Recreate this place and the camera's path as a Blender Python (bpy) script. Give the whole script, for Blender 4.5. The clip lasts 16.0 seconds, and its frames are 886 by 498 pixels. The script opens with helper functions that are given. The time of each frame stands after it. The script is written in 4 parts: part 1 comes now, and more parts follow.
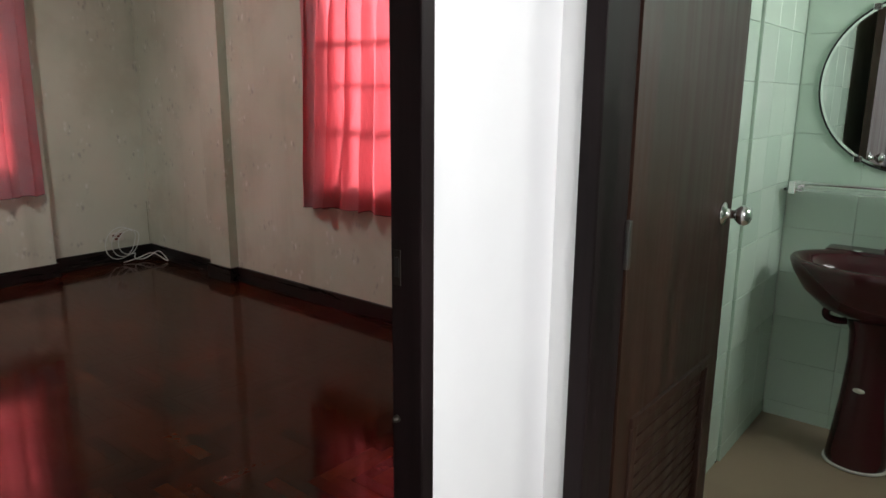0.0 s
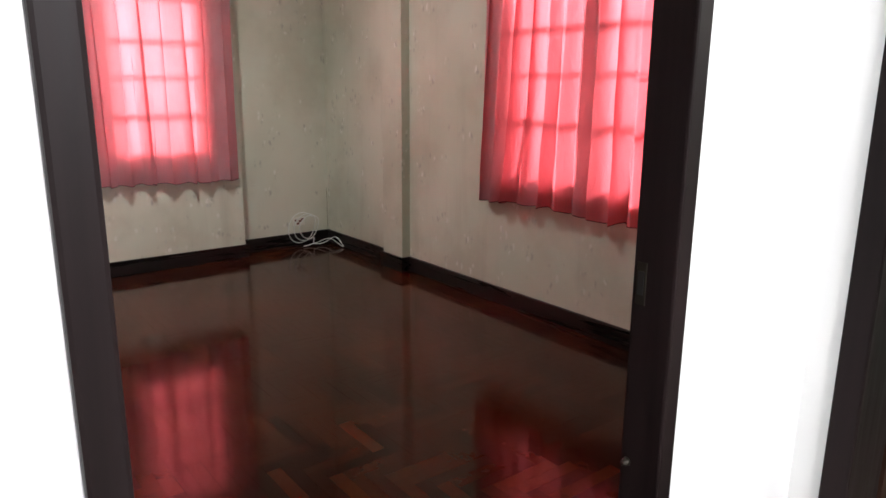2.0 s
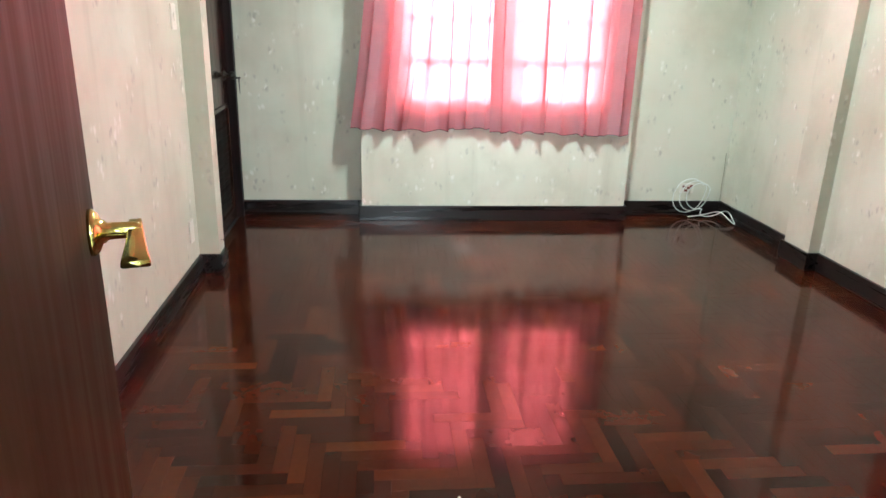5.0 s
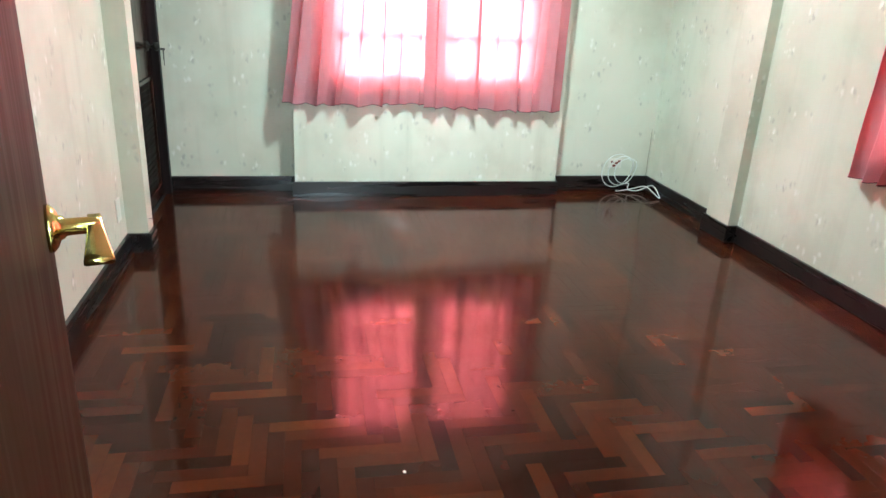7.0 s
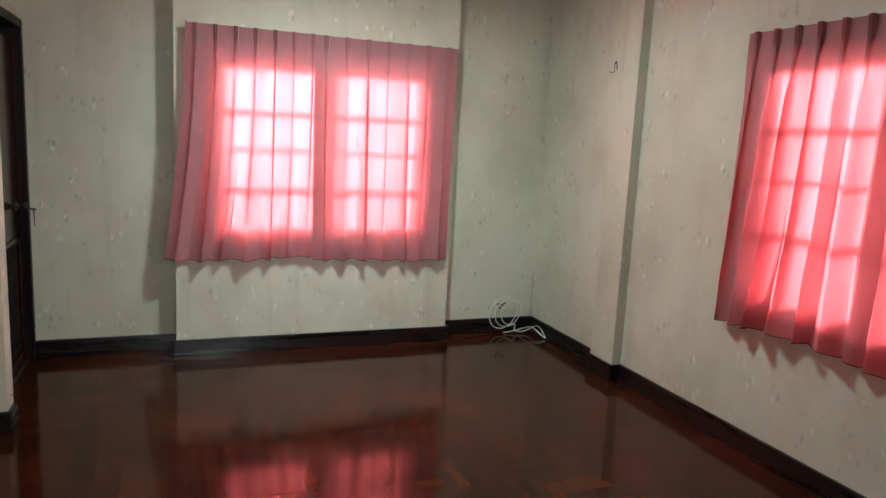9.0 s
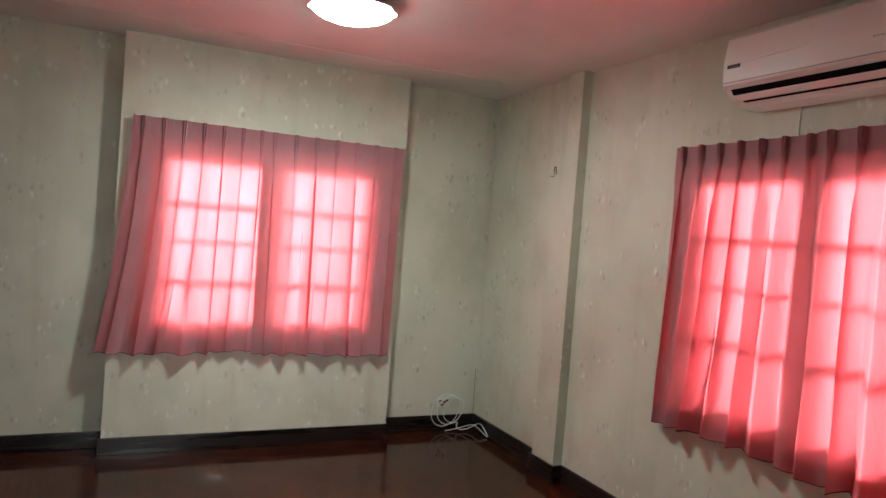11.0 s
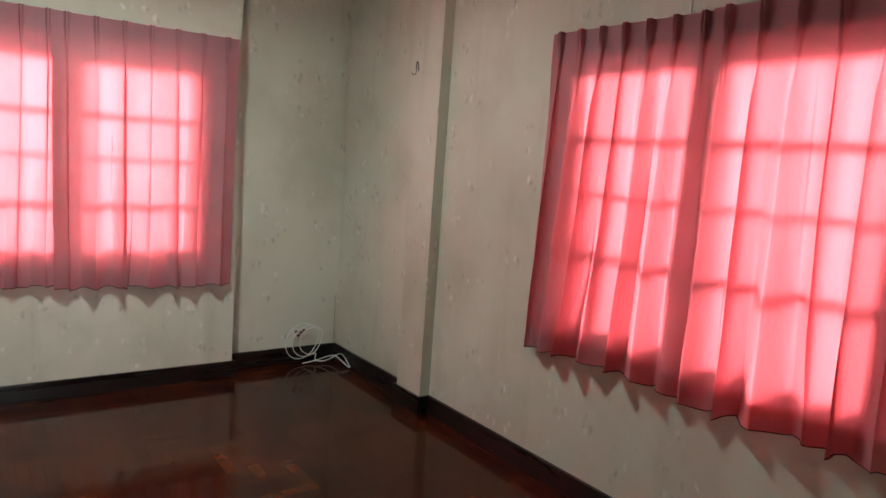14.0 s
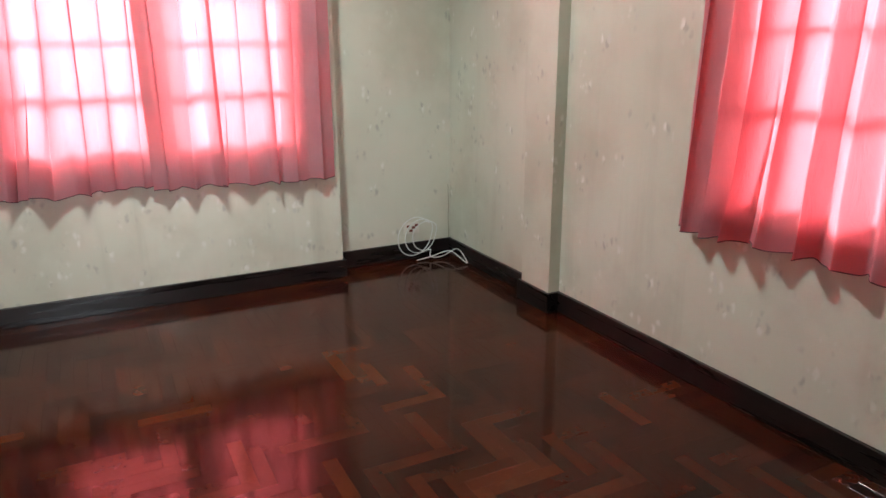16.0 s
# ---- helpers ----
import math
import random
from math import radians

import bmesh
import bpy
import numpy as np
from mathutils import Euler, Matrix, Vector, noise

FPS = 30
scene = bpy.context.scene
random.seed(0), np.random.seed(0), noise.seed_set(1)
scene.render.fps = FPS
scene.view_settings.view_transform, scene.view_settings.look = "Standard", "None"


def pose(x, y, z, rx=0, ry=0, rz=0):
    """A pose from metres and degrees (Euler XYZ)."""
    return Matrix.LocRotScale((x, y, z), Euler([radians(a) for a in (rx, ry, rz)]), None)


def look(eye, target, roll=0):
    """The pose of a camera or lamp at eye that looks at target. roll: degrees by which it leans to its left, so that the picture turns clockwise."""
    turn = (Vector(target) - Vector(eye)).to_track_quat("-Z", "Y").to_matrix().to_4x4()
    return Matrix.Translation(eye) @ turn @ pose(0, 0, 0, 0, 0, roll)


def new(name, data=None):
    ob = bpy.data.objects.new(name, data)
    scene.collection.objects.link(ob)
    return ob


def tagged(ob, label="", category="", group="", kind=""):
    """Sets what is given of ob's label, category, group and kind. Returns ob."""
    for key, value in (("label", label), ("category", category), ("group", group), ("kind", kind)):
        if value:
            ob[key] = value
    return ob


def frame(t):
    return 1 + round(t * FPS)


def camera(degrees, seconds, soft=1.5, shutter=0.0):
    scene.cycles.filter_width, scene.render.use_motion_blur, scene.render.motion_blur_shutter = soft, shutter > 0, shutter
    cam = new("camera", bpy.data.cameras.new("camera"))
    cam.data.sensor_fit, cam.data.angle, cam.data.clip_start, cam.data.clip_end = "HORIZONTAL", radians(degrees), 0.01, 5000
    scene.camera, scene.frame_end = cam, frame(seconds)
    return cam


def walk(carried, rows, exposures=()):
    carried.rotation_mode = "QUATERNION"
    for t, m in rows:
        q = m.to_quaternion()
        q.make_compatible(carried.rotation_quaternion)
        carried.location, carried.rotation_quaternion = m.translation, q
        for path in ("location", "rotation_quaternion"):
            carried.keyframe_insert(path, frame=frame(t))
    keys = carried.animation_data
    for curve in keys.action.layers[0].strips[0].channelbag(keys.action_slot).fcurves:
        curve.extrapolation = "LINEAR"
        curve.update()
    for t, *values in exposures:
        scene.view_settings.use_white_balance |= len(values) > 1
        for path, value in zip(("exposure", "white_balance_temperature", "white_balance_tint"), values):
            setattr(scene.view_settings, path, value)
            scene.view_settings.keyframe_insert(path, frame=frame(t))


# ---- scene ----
cam = camera(65.2, 16.0)
PATH = [
    (0, (0.208, 1.759, 1.308), (-1.026, 3.272, 0.873), 0.4),
    (0.5, (0.172, 1.710, 1.318), (-1.179, 3.127, 0.912), -0.1),
    (1, (0.147, 1.674, 1.315), (-1.255, 3.041, 0.910), -0.1),
    (1.5, (0.102, 1.687, 1.301), (-1.327, 3.011, 0.848), -0.2),
    (2, (0.023, 1.794, 1.292), (-1.520, 2.981, 0.835), 0.4),
    (2.5, (-0.048, 1.896, 1.287), (-1.697, 2.931, 0.832), 1.2),
    (3, (-0.158, 1.935, 1.299), (-1.894, 2.783, 0.821), 0.6),
    (3.5, (-0.339, 1.936, 1.321), (-2.167, 2.554, 0.795), -1.1),
    (4, (-0.389, 1.971, 1.314), (-2.278, 2.331, 0.764), 0.6),
    (4.5, (-0.370, 2.013, 1.321), (-2.262, 2.193, 0.698), 1.4),
    (7, (-0.354, 1.976, 1.350), (-2.190, 2.359, 0.656), 2.9),
    (7.5, (-0.351, 1.955, 1.372), (-2.176, 2.494, 0.754), 2.8),
    (8, (-0.359, 1.937, 1.398), (-2.182, 2.595, 0.906), 2.5),
    (8.5, (-0.383, 1.925, 1.449), (-2.203, 2.636, 1.041), 3.0),
    (9, (-0.391, 1.923, 1.473), (-2.233, 2.635, 1.156), 2.9),
    (11.5, (-0.361, 1.961, 1.536), (-2.154, 2.846, 1.529), 3.9),
    (12, (-0.392, 2.004, 1.542), (-2.143, 2.971, 1.53), 3.5),
    (12.5, (-0.459, 2.085, 1.533), (-2.187, 3.092, 1.53), 3.6),
    (13, (-0.519, 2.166, 1.505), (-2.241, 3.183, 1.47), 3.7),
    (13.5, (-0.607, 2.216, 1.467), (-2.346, 3.192, 1.315), 3.9),
    (14, (-0.789, 2.301, 1.454), (-2.398, 3.462, 1.201), 4.0),
    (14.5, (-0.921, 2.436, 1.425), (-2.424, 3.698, 1.043), 1.6),
    (15, (-0.962, 2.391, 1.37), (-2.436, 3.664, 0.912), 0.7),
    (15.5, (-1.09, 2.465, 1.342), (-2.712, 3.52, 0.838), -1.1),
    (16, (-1.214, 2.488, 1.309), (-2.926, 3.361, 0.752), -0.3),
]
EXPOSURE = [
    (0, -1.12, 6700, 19), (1.0, -1.08, 6700, 19), (1.5, -0.85, 6700, 19), (2.0, -0.52, 6700, 20), (2.5, -0.12, 6700, 21), (3.0, 0.15, 6600, 23), (3.5, 0.28, 6550, 23), (4.0, 0.45, 6500, 19),
    (4.5, 0.74, 6150, 9), (7.0, 1.1, 5450, -7), (7.5, 0.92, 5500, -7), (8.0, 0.44, 5800, -3), (8.5, -0.12, 6150, 5), (9.0, -0.2, 6250, 4), (11.5, -0.48, 6500, 10), (13.0, -0.52, 6500, 11), (14.0, -0.58, 6500, 12), (14.5, -0.62, 6500, 12), (15.0, -0.48, 6500, 12), (15.5, -0.18, 6400, 12), (16.0, 0.12, 6250, 12),
]
walk(cam, [(t, look(eye, target, roll)) for t, eye, target, roll in PATH], EXPOSURE)
# ---------------------------------------------------------------- world, sun and large lights
world = bpy.data.worlds.new("sky")
scene.world = world
world.use_nodes = True
wn = world.node_tree.nodes
sky = wn.new("ShaderNodeTexSky")
sky.sky_type = "NISHITA"
sky.sun_disc = False
sky.sun_elevation, sky.sun_rotation = radians(50), radians(200)
wn["Background"].inputs["Strength"].default_value = 0.12
world.node_tree.links.new(sky.outputs["Color"], wn["Background"].inputs["Color"])


def sun_lamp(strength, angle, elevation, azimuth):
    data = bpy.data.lights.new("sun", "SUN")
    data.energy, data.angle, data.color = strength, radians(angle), (1.0, 0.96, 0.9)
    ob = new("sun", data)
    d = Vector((math.cos(radians(elevation)) * math.sin(radians(azimuth)), math.cos(radians(elevation)) * math.cos(radians(azimuth)), math.sin(radians(elevation))))
    ob.matrix_world = look(d * 20, (0, 0, 0))
    return ob


sun_lamp(1.0, 12, 50, 160)


def area_lamp(name, eye, target, sx, sy, power, color):
    data = bpy.data.lights.new(name, "AREA")
    data.shape, data.size, data.size_y, data.energy, data.color = "RECTANGLE", sx, sy, power, color
    ob = new(name, data)
    ob.matrix_world = look(eye, target)
    return ob


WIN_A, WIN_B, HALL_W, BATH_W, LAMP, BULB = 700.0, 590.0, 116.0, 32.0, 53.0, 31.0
area_lamp("daylight_west", (-7.4, 2.50, 2.0), (-5.0, 2.81, 1.3), 1.1, 0.45, WIN_A, (1.0, 0.98, 0.97))
area_lamp("daylight_north", (-1.70, 6.9, 2.0), (-2.24, 4.5, 1.3), 1.1, 0.45, WIN_B, (1.0, 0.98, 0.97))
# no hall source is seen: this lamp is added and aimed through the doorway
area_lamp("unseen_hall_daylight", (1.70, 1.95, 1.86), (-2, 1.95, 1.2), 1.5, 1.0, HALL_W, (0.92, 0.98, 1.0))
area_lamp("daylight_bath", (1.02, 4.2, 1.75), (-1, 4.2, 1.3), 0.6, 0.5, BATH_W, (0.95, 1.0, 0.97))



def bulb(x, y, z, power):
    """The ceiling lamp's bright middle, which throws its shadows."""
    data = bpy.data.lights.new("lamp_bulb", "AREA")
    data.shape, data.size, data.energy, data.color = "DISK", 0.16, power, (0.88, 1.0, 0.98)
    ob = new("lamp_bulb", data)
    ob.matrix_world = look((x, y, z), (x, y + 1e-4, z - 1))
    return ob


bulb(-3.60, 2.88, 2.458, BULB)

# ---------------------------------------------------------------- materials


def material(name, rough=0.5, metal=0.0, color=(0.5, 0.5, 0.5)):
    m = bpy.data.materials.new(name)
    m.use_nodes = True
    b = m.node_tree.nodes["Principled BSDF"]
    b.inputs["Base Color"].default_value = (*color, 1)
    b.inputs["Roughness"].default_value = rough
    b.inputs["Metallic"].default_value = metal
    return m


class Net:
    """Short names for building a node tree."""

    def __init__(self, m):
        self.t = m.node_tree
        self.bsdf = self.t.nodes.get("Principled BSDF")

    def node(self, kind, **values):
        n = self.t.nodes.new("ShaderNode" + kind)
        for k, v in values.items():
            n.inputs[k.replace("_", " ")].default_value = v
        return n

    def link(self, a, b):
        self.t.links.new(a, b)

    def coords(self, scale=(1, 1, 1), space="Object"):
        c, mp = self.node("TexCoord"), self.node("Mapping")
        mp.inputs["Scale"].default_value = scale
        if space == "World":
            g = self.node("NewGeometry")
            self.link(g.outputs["Position"], mp.inputs["Vector"])
        else:
            self.link(c.outputs[space], mp.inputs["Vector"])
        return mp.outputs["Vector"]

    def noise(self, vec, scale, detail=4.0, rough=0.55, distortion=0.0):
        n = self.node("TexNoise", Scale=scale, Detail=detail, Roughness=rough, Distortion=distortion)
        self.link(vec, n.inputs["Vector"])
        return n.outputs["Fac"]

    def ramp(self, fac, stops):
        r = self.node("ValToRGB")
        e = r.color_ramp.elements
        while len(e) < len(stops):
            e.new(0.5)
        for el, (p, c) in zip(e, stops):
            el.position, el.color = p, (*c, 1)
        r.color_ramp.interpolation = "EASE"
        self.link(fac, r.inputs["Fac"])
        return r.outputs["Color"]

    def math(self, op, a, b=0.0, c=0.0):
        n = self.node("Math")
        n.operation = op
        for i, v in enumerate((a, b, c)):
            if isinstance(v, (int, float)):
                n.inputs[i].default_value = v
            else:
                self.link(v, n.inputs[i])
        return n.outputs[0]

    def mix(self, fac, a, b, blend="MIX"):
        n = self.node("Mix")
        n.data_type, n.blend_type = "RGBA", blend
        for i, v in ((0, fac), (6, a), (7, b)):
            if isinstance(v, (int, float)):
                n.inputs[i].default_value = v
            elif isinstance(v, tuple):
                n.inputs[i].default_value = (*v, 1)
            else:
                self.link(v, n.inputs[i])
        return n.outputs[2]

    def bump(self, height, strength, distance=0.002):
        n = self.node("Bump", Strength=strength, Distance=distance)
        self.link(height, n.inputs["Height"])
        self.link(n.outputs["Normal"], self.bsdf.inputs["Normal"])


def make_wallpaper():
    m = material("wallpaper", 0.55)
    n = Net(m)
    v = n.coords(space="World")
    big, mid, fine = n.noise(v, 0.8, 3), n.noise(v, 3.0, 5), n.noise(v, 120, 2)
    base = n.ramp(big, [(0.25, (0.475, 0.475, 0.37)), (0.75, (0.63, 0.625, 0.515))])
    # damp has left faint upright runs
    runs = n.ramp(n.noise(n.coords((9, 9, 0.8), "World"), 1.0, 4), [(0.5, (0, 0, 0)), (0.85, (1, 1, 1))])
    base = n.mix(n.math("MULTIPLY", runs, 0.38), base, (0.34, 0.32, 0.235))
    blot = n.ramp(mid, [(0.42, (0, 0, 0)), (0.72, (1, 1, 1))])
    base = n.mix(n.math("MULTIPLY", blot, 0.34), base, (0.36, 0.335, 0.245))
    # printed sprigs: a cluster of soft petals in each cell, pale or grey
    warp = n.node("TexNoise", Scale=22.0, Detail=2.0)
    n.link(v, warp.inputs["Vector"])
    bent = n.mix(0.03, v, warp.outputs["Color"], "ADD")
    cell = n.node("TexVoronoi", Scale=7.5)
    n.link(bent, cell.inputs["Vector"])
    spot = n.ramp(cell.outputs["Distance"], [(0.24, (1, 1, 1)), (0.50, (0, 0, 0))])
    leaf = n.node("TexVoronoi", Scale=1.0)
    stretch = n.node("Mapping")
    stretch.inputs["Scale"].default_value = (36, 36, 20)
    n.link(n.mix(0.035, v, warp.outputs["Color"], "ADD"), stretch.inputs["Vector"])
    n.link(stretch.outputs["Vector"], leaf.inputs["Vector"])
    petal = n.ramp(leaf.outputs["Distance"], [(0.12, (1, 1, 1)), (0.62, (0, 0, 0))])
    pick, tone = n.node("SeparateColor"), n.node("SeparateColor")
    n.link(cell.outputs["Color"], pick.inputs["Color"])
    n.link(leaf.outputs["Color"], tone.inputs["Color"])
    kept = n.math("MULTIPLY", n.math("GREATER_THAN", pick.outputs["Red"], 0.3), n.math("GREATER_THAN", tone.outputs["Green"], 0.4))
    sprig = n.math("MULTIPLY", n.math("MULTIPLY", spot, petal), kept)
    grey = n.ramp(tone.outputs["Red"], [(0.45, (0.27, 0.265, 0.235)), (0.65, (0.80, 0.80, 0.76))])
    col = n.mix(n.math("MULTIPLY", sprig, 0.52), base, grey)
    n.link(col, n.bsdf.inputs["Base Color"])
    h = n.math("ADD", n.math("MULTIPLY", fine, 0.4), n.math("ADD", n.math("MULTIPLY", mid, 0.6), n.math("MULTIPLY", sprig, 0.25)))
    n.bump(h, 0.4, 0.002)
    return m


def make_paint(name, color, rough=0.6, stain=0.05):
    m = material(name, rough)
    n = Net(m)
    v = n.coords(space="World")
    dark = tuple(c * (1 - 3 * stain) for c in color)
    col = n.ramp(n.noise(v, 1.6, 5), [(0.3, dark), (0.6, color)])
    n.link(col, n.bsdf.inputs["Base Color"])
    n.bump(n.noise(v, 90, 3), 0.15, 0.001)
    return m


def make_wood(name, dark, light, rough=0.35, axis="Z", scale=1.0):
    m = material(name, rough)
    n = Net(m)
    st = {"X": (1.2, 22, 22), "Y": (22, 1.2, 22), "Z": (22, 22, 1.2)}[axis]
    v = n.coords(tuple(c * scale for c in st), "World")
    g, g2 = n.noise(v, 1.0, 6, 0.6, 0.6), n.noise(n.coords((1.5, 1.5, 1.5), "World"), 1.0, 3)
    f = n.math("ADD", n.math("MULTIPLY", g, 0.7), n.math("MULTIPLY", g2, 0.3))
    n.link(n.ramp(f, [(0.35, dark), (0.65, light)]), n.bsdf.inputs["Base Color"])
    n.link(n.ramp(g, [(0.3, (rough - 0.08,) * 3), (0.7, (rough + 0.1,) * 3)]), n.bsdf.inputs["Roughness"])
    n.bump(g, 0.05, 0.001)
    return m


def make_parquet():
    m = material("parquet", 0.16)
    n = Net(m)
    ob, geo = n.node("ObjectInfo"), n.node("NewGeometry")
    r = n.math("FRACT", n.math("ADD", ob.outputs["Random"], geo.outputs["Random Per Island"]))
    wide, grain = n.noise(n.coords(space="World"), 1.1, 3), n.noise(n.coords((40, 40, 40), "World"), 1.0, 4)
    f = n.math("ADD", n.math("MULTIPLY_ADD", r, 0.85, n.math("MULTIPLY_ADD", n.noise(n.coords(space="World"), 4.5, 3), 0.4, -0.17)), n.math("MULTIPLY", n.math("SUBTRACT", wide, 0.5), 0.9))
    col = n.ramp(f, [(0.0, (0.014, 0.0030, 0.0016)), (0.38, (0.033, 0.0067, 0.0026)), (0.72, (0.051, 0.0112, 0.0036)), (0.99, (0.084, 0.0205, 0.0056))])
    col = n.mix(n.math("MULTIPLY", grain, 0.5), col, (0.02, 0.007, 0.004))
    n.link(col, n.bsdf.inputs["Base Color"])
    smear = n.noise(n.coords((6, 6, 6), "World"), 1.0, 5)
    n.link(n.ramp(smear, [(0.3, (0.065,) * 3), (0.7, (0.14,) * 3)]), n.bsdf.inputs["Roughness"])
    n.bump(n.noise(n.coords((9, 9, 9), "World"), 1.0, 3), 0.05, 0.004)
    n.bsdf.inputs["IOR"].default_value = 1.30
    n.bsdf.inputs["Specular Tint"].default_value = (1.0, 0.72, 0.66, 1)
    return m


def make_curtain():
    m = bpy.data.materials.new("curtain_cloth")
    m.use_nodes = True
    n = Net(m)
    t = n.t
    t.nodes.remove(n.bsdf)
    out = t.nodes["Material Output"]
    v = n.coords((1, 1, 1), "World")
    weave = n.noise(n.coords((300, 300, 60), "World"), 1.0, 2)
    shade = n.ramp(n.noise(v, 3.0, 4), [(0.3, (0.44, 0.27, 0.29)), (0.7, (0.52, 0.32, 0.345))])
    d, tr = n.node("BsdfDiffuse"), n.node("BsdfTranslucent")
    n.link(shade, d.inputs["Color"])
    tr.inputs["Color"].default_value = (0.95, 0.143, 0.170, 1)
    crease = n.noise(n.coords((16, 16, 5), "World"), 1.0, 4, 0.6, 0.8)
    bump = n.node("Bump", Strength=0.35, Distance=0.012)
    n.link(n.math("MULTIPLY_ADD", weave, 0.03, crease), bump.inputs["Height"])
    n.link(bump.outputs["Normal"], d.inputs["Normal"])
    n.link(bump.outputs["Normal"], tr.inputs["Normal"])
    a = n.node("MixShader")
    a.inputs[0].default_value = 0.44
    n.link(d.outputs[0], a.inputs[1])
    n.link(tr.outputs[0], a.inputs[2])
    n.link(a.outputs[0], out.inputs["Surface"])
    return m


def make_glass():
    m = material("window_glass", 0.0, 0, (1, 1, 1))
    b = m.node_tree.nodes["Principled BSDF"]
    b.inputs["Transmission Weight"].default_value = 1.0
    b.inputs["IOR"].default_value = 1.45
    return m


def make_tile():
    m = material("green_tile", 0.18)
    n = Net(m)
    ob = n.node("ObjectInfo")
    v = n.coords(space="World")
    col = n.ramp(n.math("ADD", n.math("MULTIPLY", ob.outputs["Random"], 0.5), n.math("MULTIPLY", n.noise(v, 4, 4), 0.5)), [(0.2, (0.50, 0.66, 0.55)), (0.8, (0.58, 0.73, 0.62))])
    n.link(col, n.bsdf.inputs["Base Color"])
    n.bump(n.noise(v, 12, 2), 0.05, 0.003)
    return m


def make_emit(name, color, strength):
    m = material(name, 0.4, 0, (0.9, 0.9, 0.9))
    b = m.node_tree.nodes["Principled BSDF"]
    b.inputs["Emission Color"].default_value = (*color, 1)
    b.inputs["Emission Strength"].default_value = strength
    return m


WALLPAPER = make_wallpaper()
HALL_PAINT = make_paint("white_wall_paint", (0.80, 0.81, 0.80), 0.6, 0.02)
CEIL_PAINT = make_paint("ceiling_paint", (0.78, 0.76, 0.73), 0.7, 0.03)
DARK_WOOD = make_wood("dark_frame_wood", (0.006, 0.004, 0.004), (0.016, 0.010, 0.010), 0.42)
DARK_WOOD.node_tree.nodes["Principled BSDF"].inputs["Specular IOR Level"].default_value = 0.11
BASE_WOOD = make_wood("baseboard_wood", (0.006, 0.004, 0.004), (0.013, 0.008, 0.007), 0.28, "X")
BASE_WOOD_Y = make_wood("baseboard_wood", (0.006, 0.004, 0.004), (0.013, 0.008, 0.007), 0.28, "Y")
LEAF_WOOD = make_wood("door_veneer", (0.021, 0.0080, 0.0022), (0.034, 0.0125, 0.0034), 0.5)
RED_VENEER = make_wood("red_door_veneer", (0.018, 0.0070, 0.0038), (0.034, 0.0115, 0.0055), 0.40)
GLOSS_VENEER = make_wood("lacquered_red_veneer", (0.020, 0.007, 0.005), (0.034, 0.011, 0.006), 0.16)
LEAF_WOOD.node_tree.nodes["Principled BSDF"].inputs["Specular IOR Level"].default_value = 0.12
PARQUET = make_parquet()
SUBFLOOR = make_paint("floor_joint_filler", (0.012, 0.007, 0.005), 0.7)
CURTAIN = make_curtain()
GLASS = make_glass()
TILE = make_tile()
GROUT = make_paint("tile_grout", (0.56, 0.68, 0.59), 0.7)
BATH_FLOOR = make_paint("bath_floor_tile", (0.36, 0.27, 0.19), 0.4)
WIN_FRAME = make_wood("window_frame_wood", (0.10, 0.05, 0.03), (0.2, 0.1, 0.06), 0.4)
BRASS = material("polished_brass", 0.16, 1.0, (0.72, 0.62, 0.20))
CHROME = material("chrome", 0.12, 1.0, (0.8, 0.8, 0.8))
STEEL = material("dull_steel", 0.45, 1.0, (0.16, 0.15, 0.14))
MIRROR = material("mirror_silver", 0.01, 1.0, (0.9, 0.92, 0.91))
PORCELAIN = make_paint("maroon_porcelain", (0.055, 0.008, 0.012), 0.12)
AC_WHITE = make_paint("white_plastic", (0.80, 0.79, 0.74), 0.25, 0.02)
BLACK = material("black_plastic", 0.4, 0, (0.012, 0.012, 0.012))
# near-black dull wood for vent backings and closet slats, darker than the leaves
VENT_WOOD = make_wood("dark_vent_wood", (0.006, 0.004, 0.003), (0.014, 0.009, 0.007), 0.8)
VENT_WOOD.node_tree.nodes["Principled BSDF"].inputs["Specular IOR Level"].default_value = 0.12
# flat near-black that paints the shade inside the air conditioner's slots
SLOT_BLACK = material("slot_black", 0.9, 0, (0.006, 0.005, 0.005))
SLOT_BLACK.node_tree.nodes["Principled BSDF"].inputs["Specular IOR Level"].default_value = 0.1
GREY = material("grey_plastic", 0.4, 0, (0.3, 0.3, 0.3))
YELLOW = material("label_yellow", 0.45, 0, (0.44, 0.31, 0.04))
RED = material("label_red", 0.45, 0, (0.5, 0.03, 0.03))
INK = material("label_ink", 0.5, 0, (0.03, 0.025, 0.02))
WHITE_CABLE = material("white_cable", 0.4, 0, (0.74, 0.77, 0.73))
OLD_CABLE = make_paint("dirty_cable", (0.30, 0.29, 0.20), 0.6)
BRASS_OLD = material("tarnished_brass", 0.55, 0.5, (0.022, 0.017, 0.011))
# white for the highlight painted on the air conditioner's chrome trim
GLINT_WHITE = material("glint_white", 0.25, 0, (0.92, 0.92, 0.90))
PLATE = make_paint("ivory_plastic", (0.72, 0.69, 0.60), 0.35)
LAMP_GLOW = make_emit("lamp_diffuser", (0.88, 1.0, 0.98), LAMP)
LAMP_RIM = make_paint("frosted_glass_rim", (0.55, 0.62, 0.58), 0.3)

# ---------------------------------------------------------------- mesh helpers


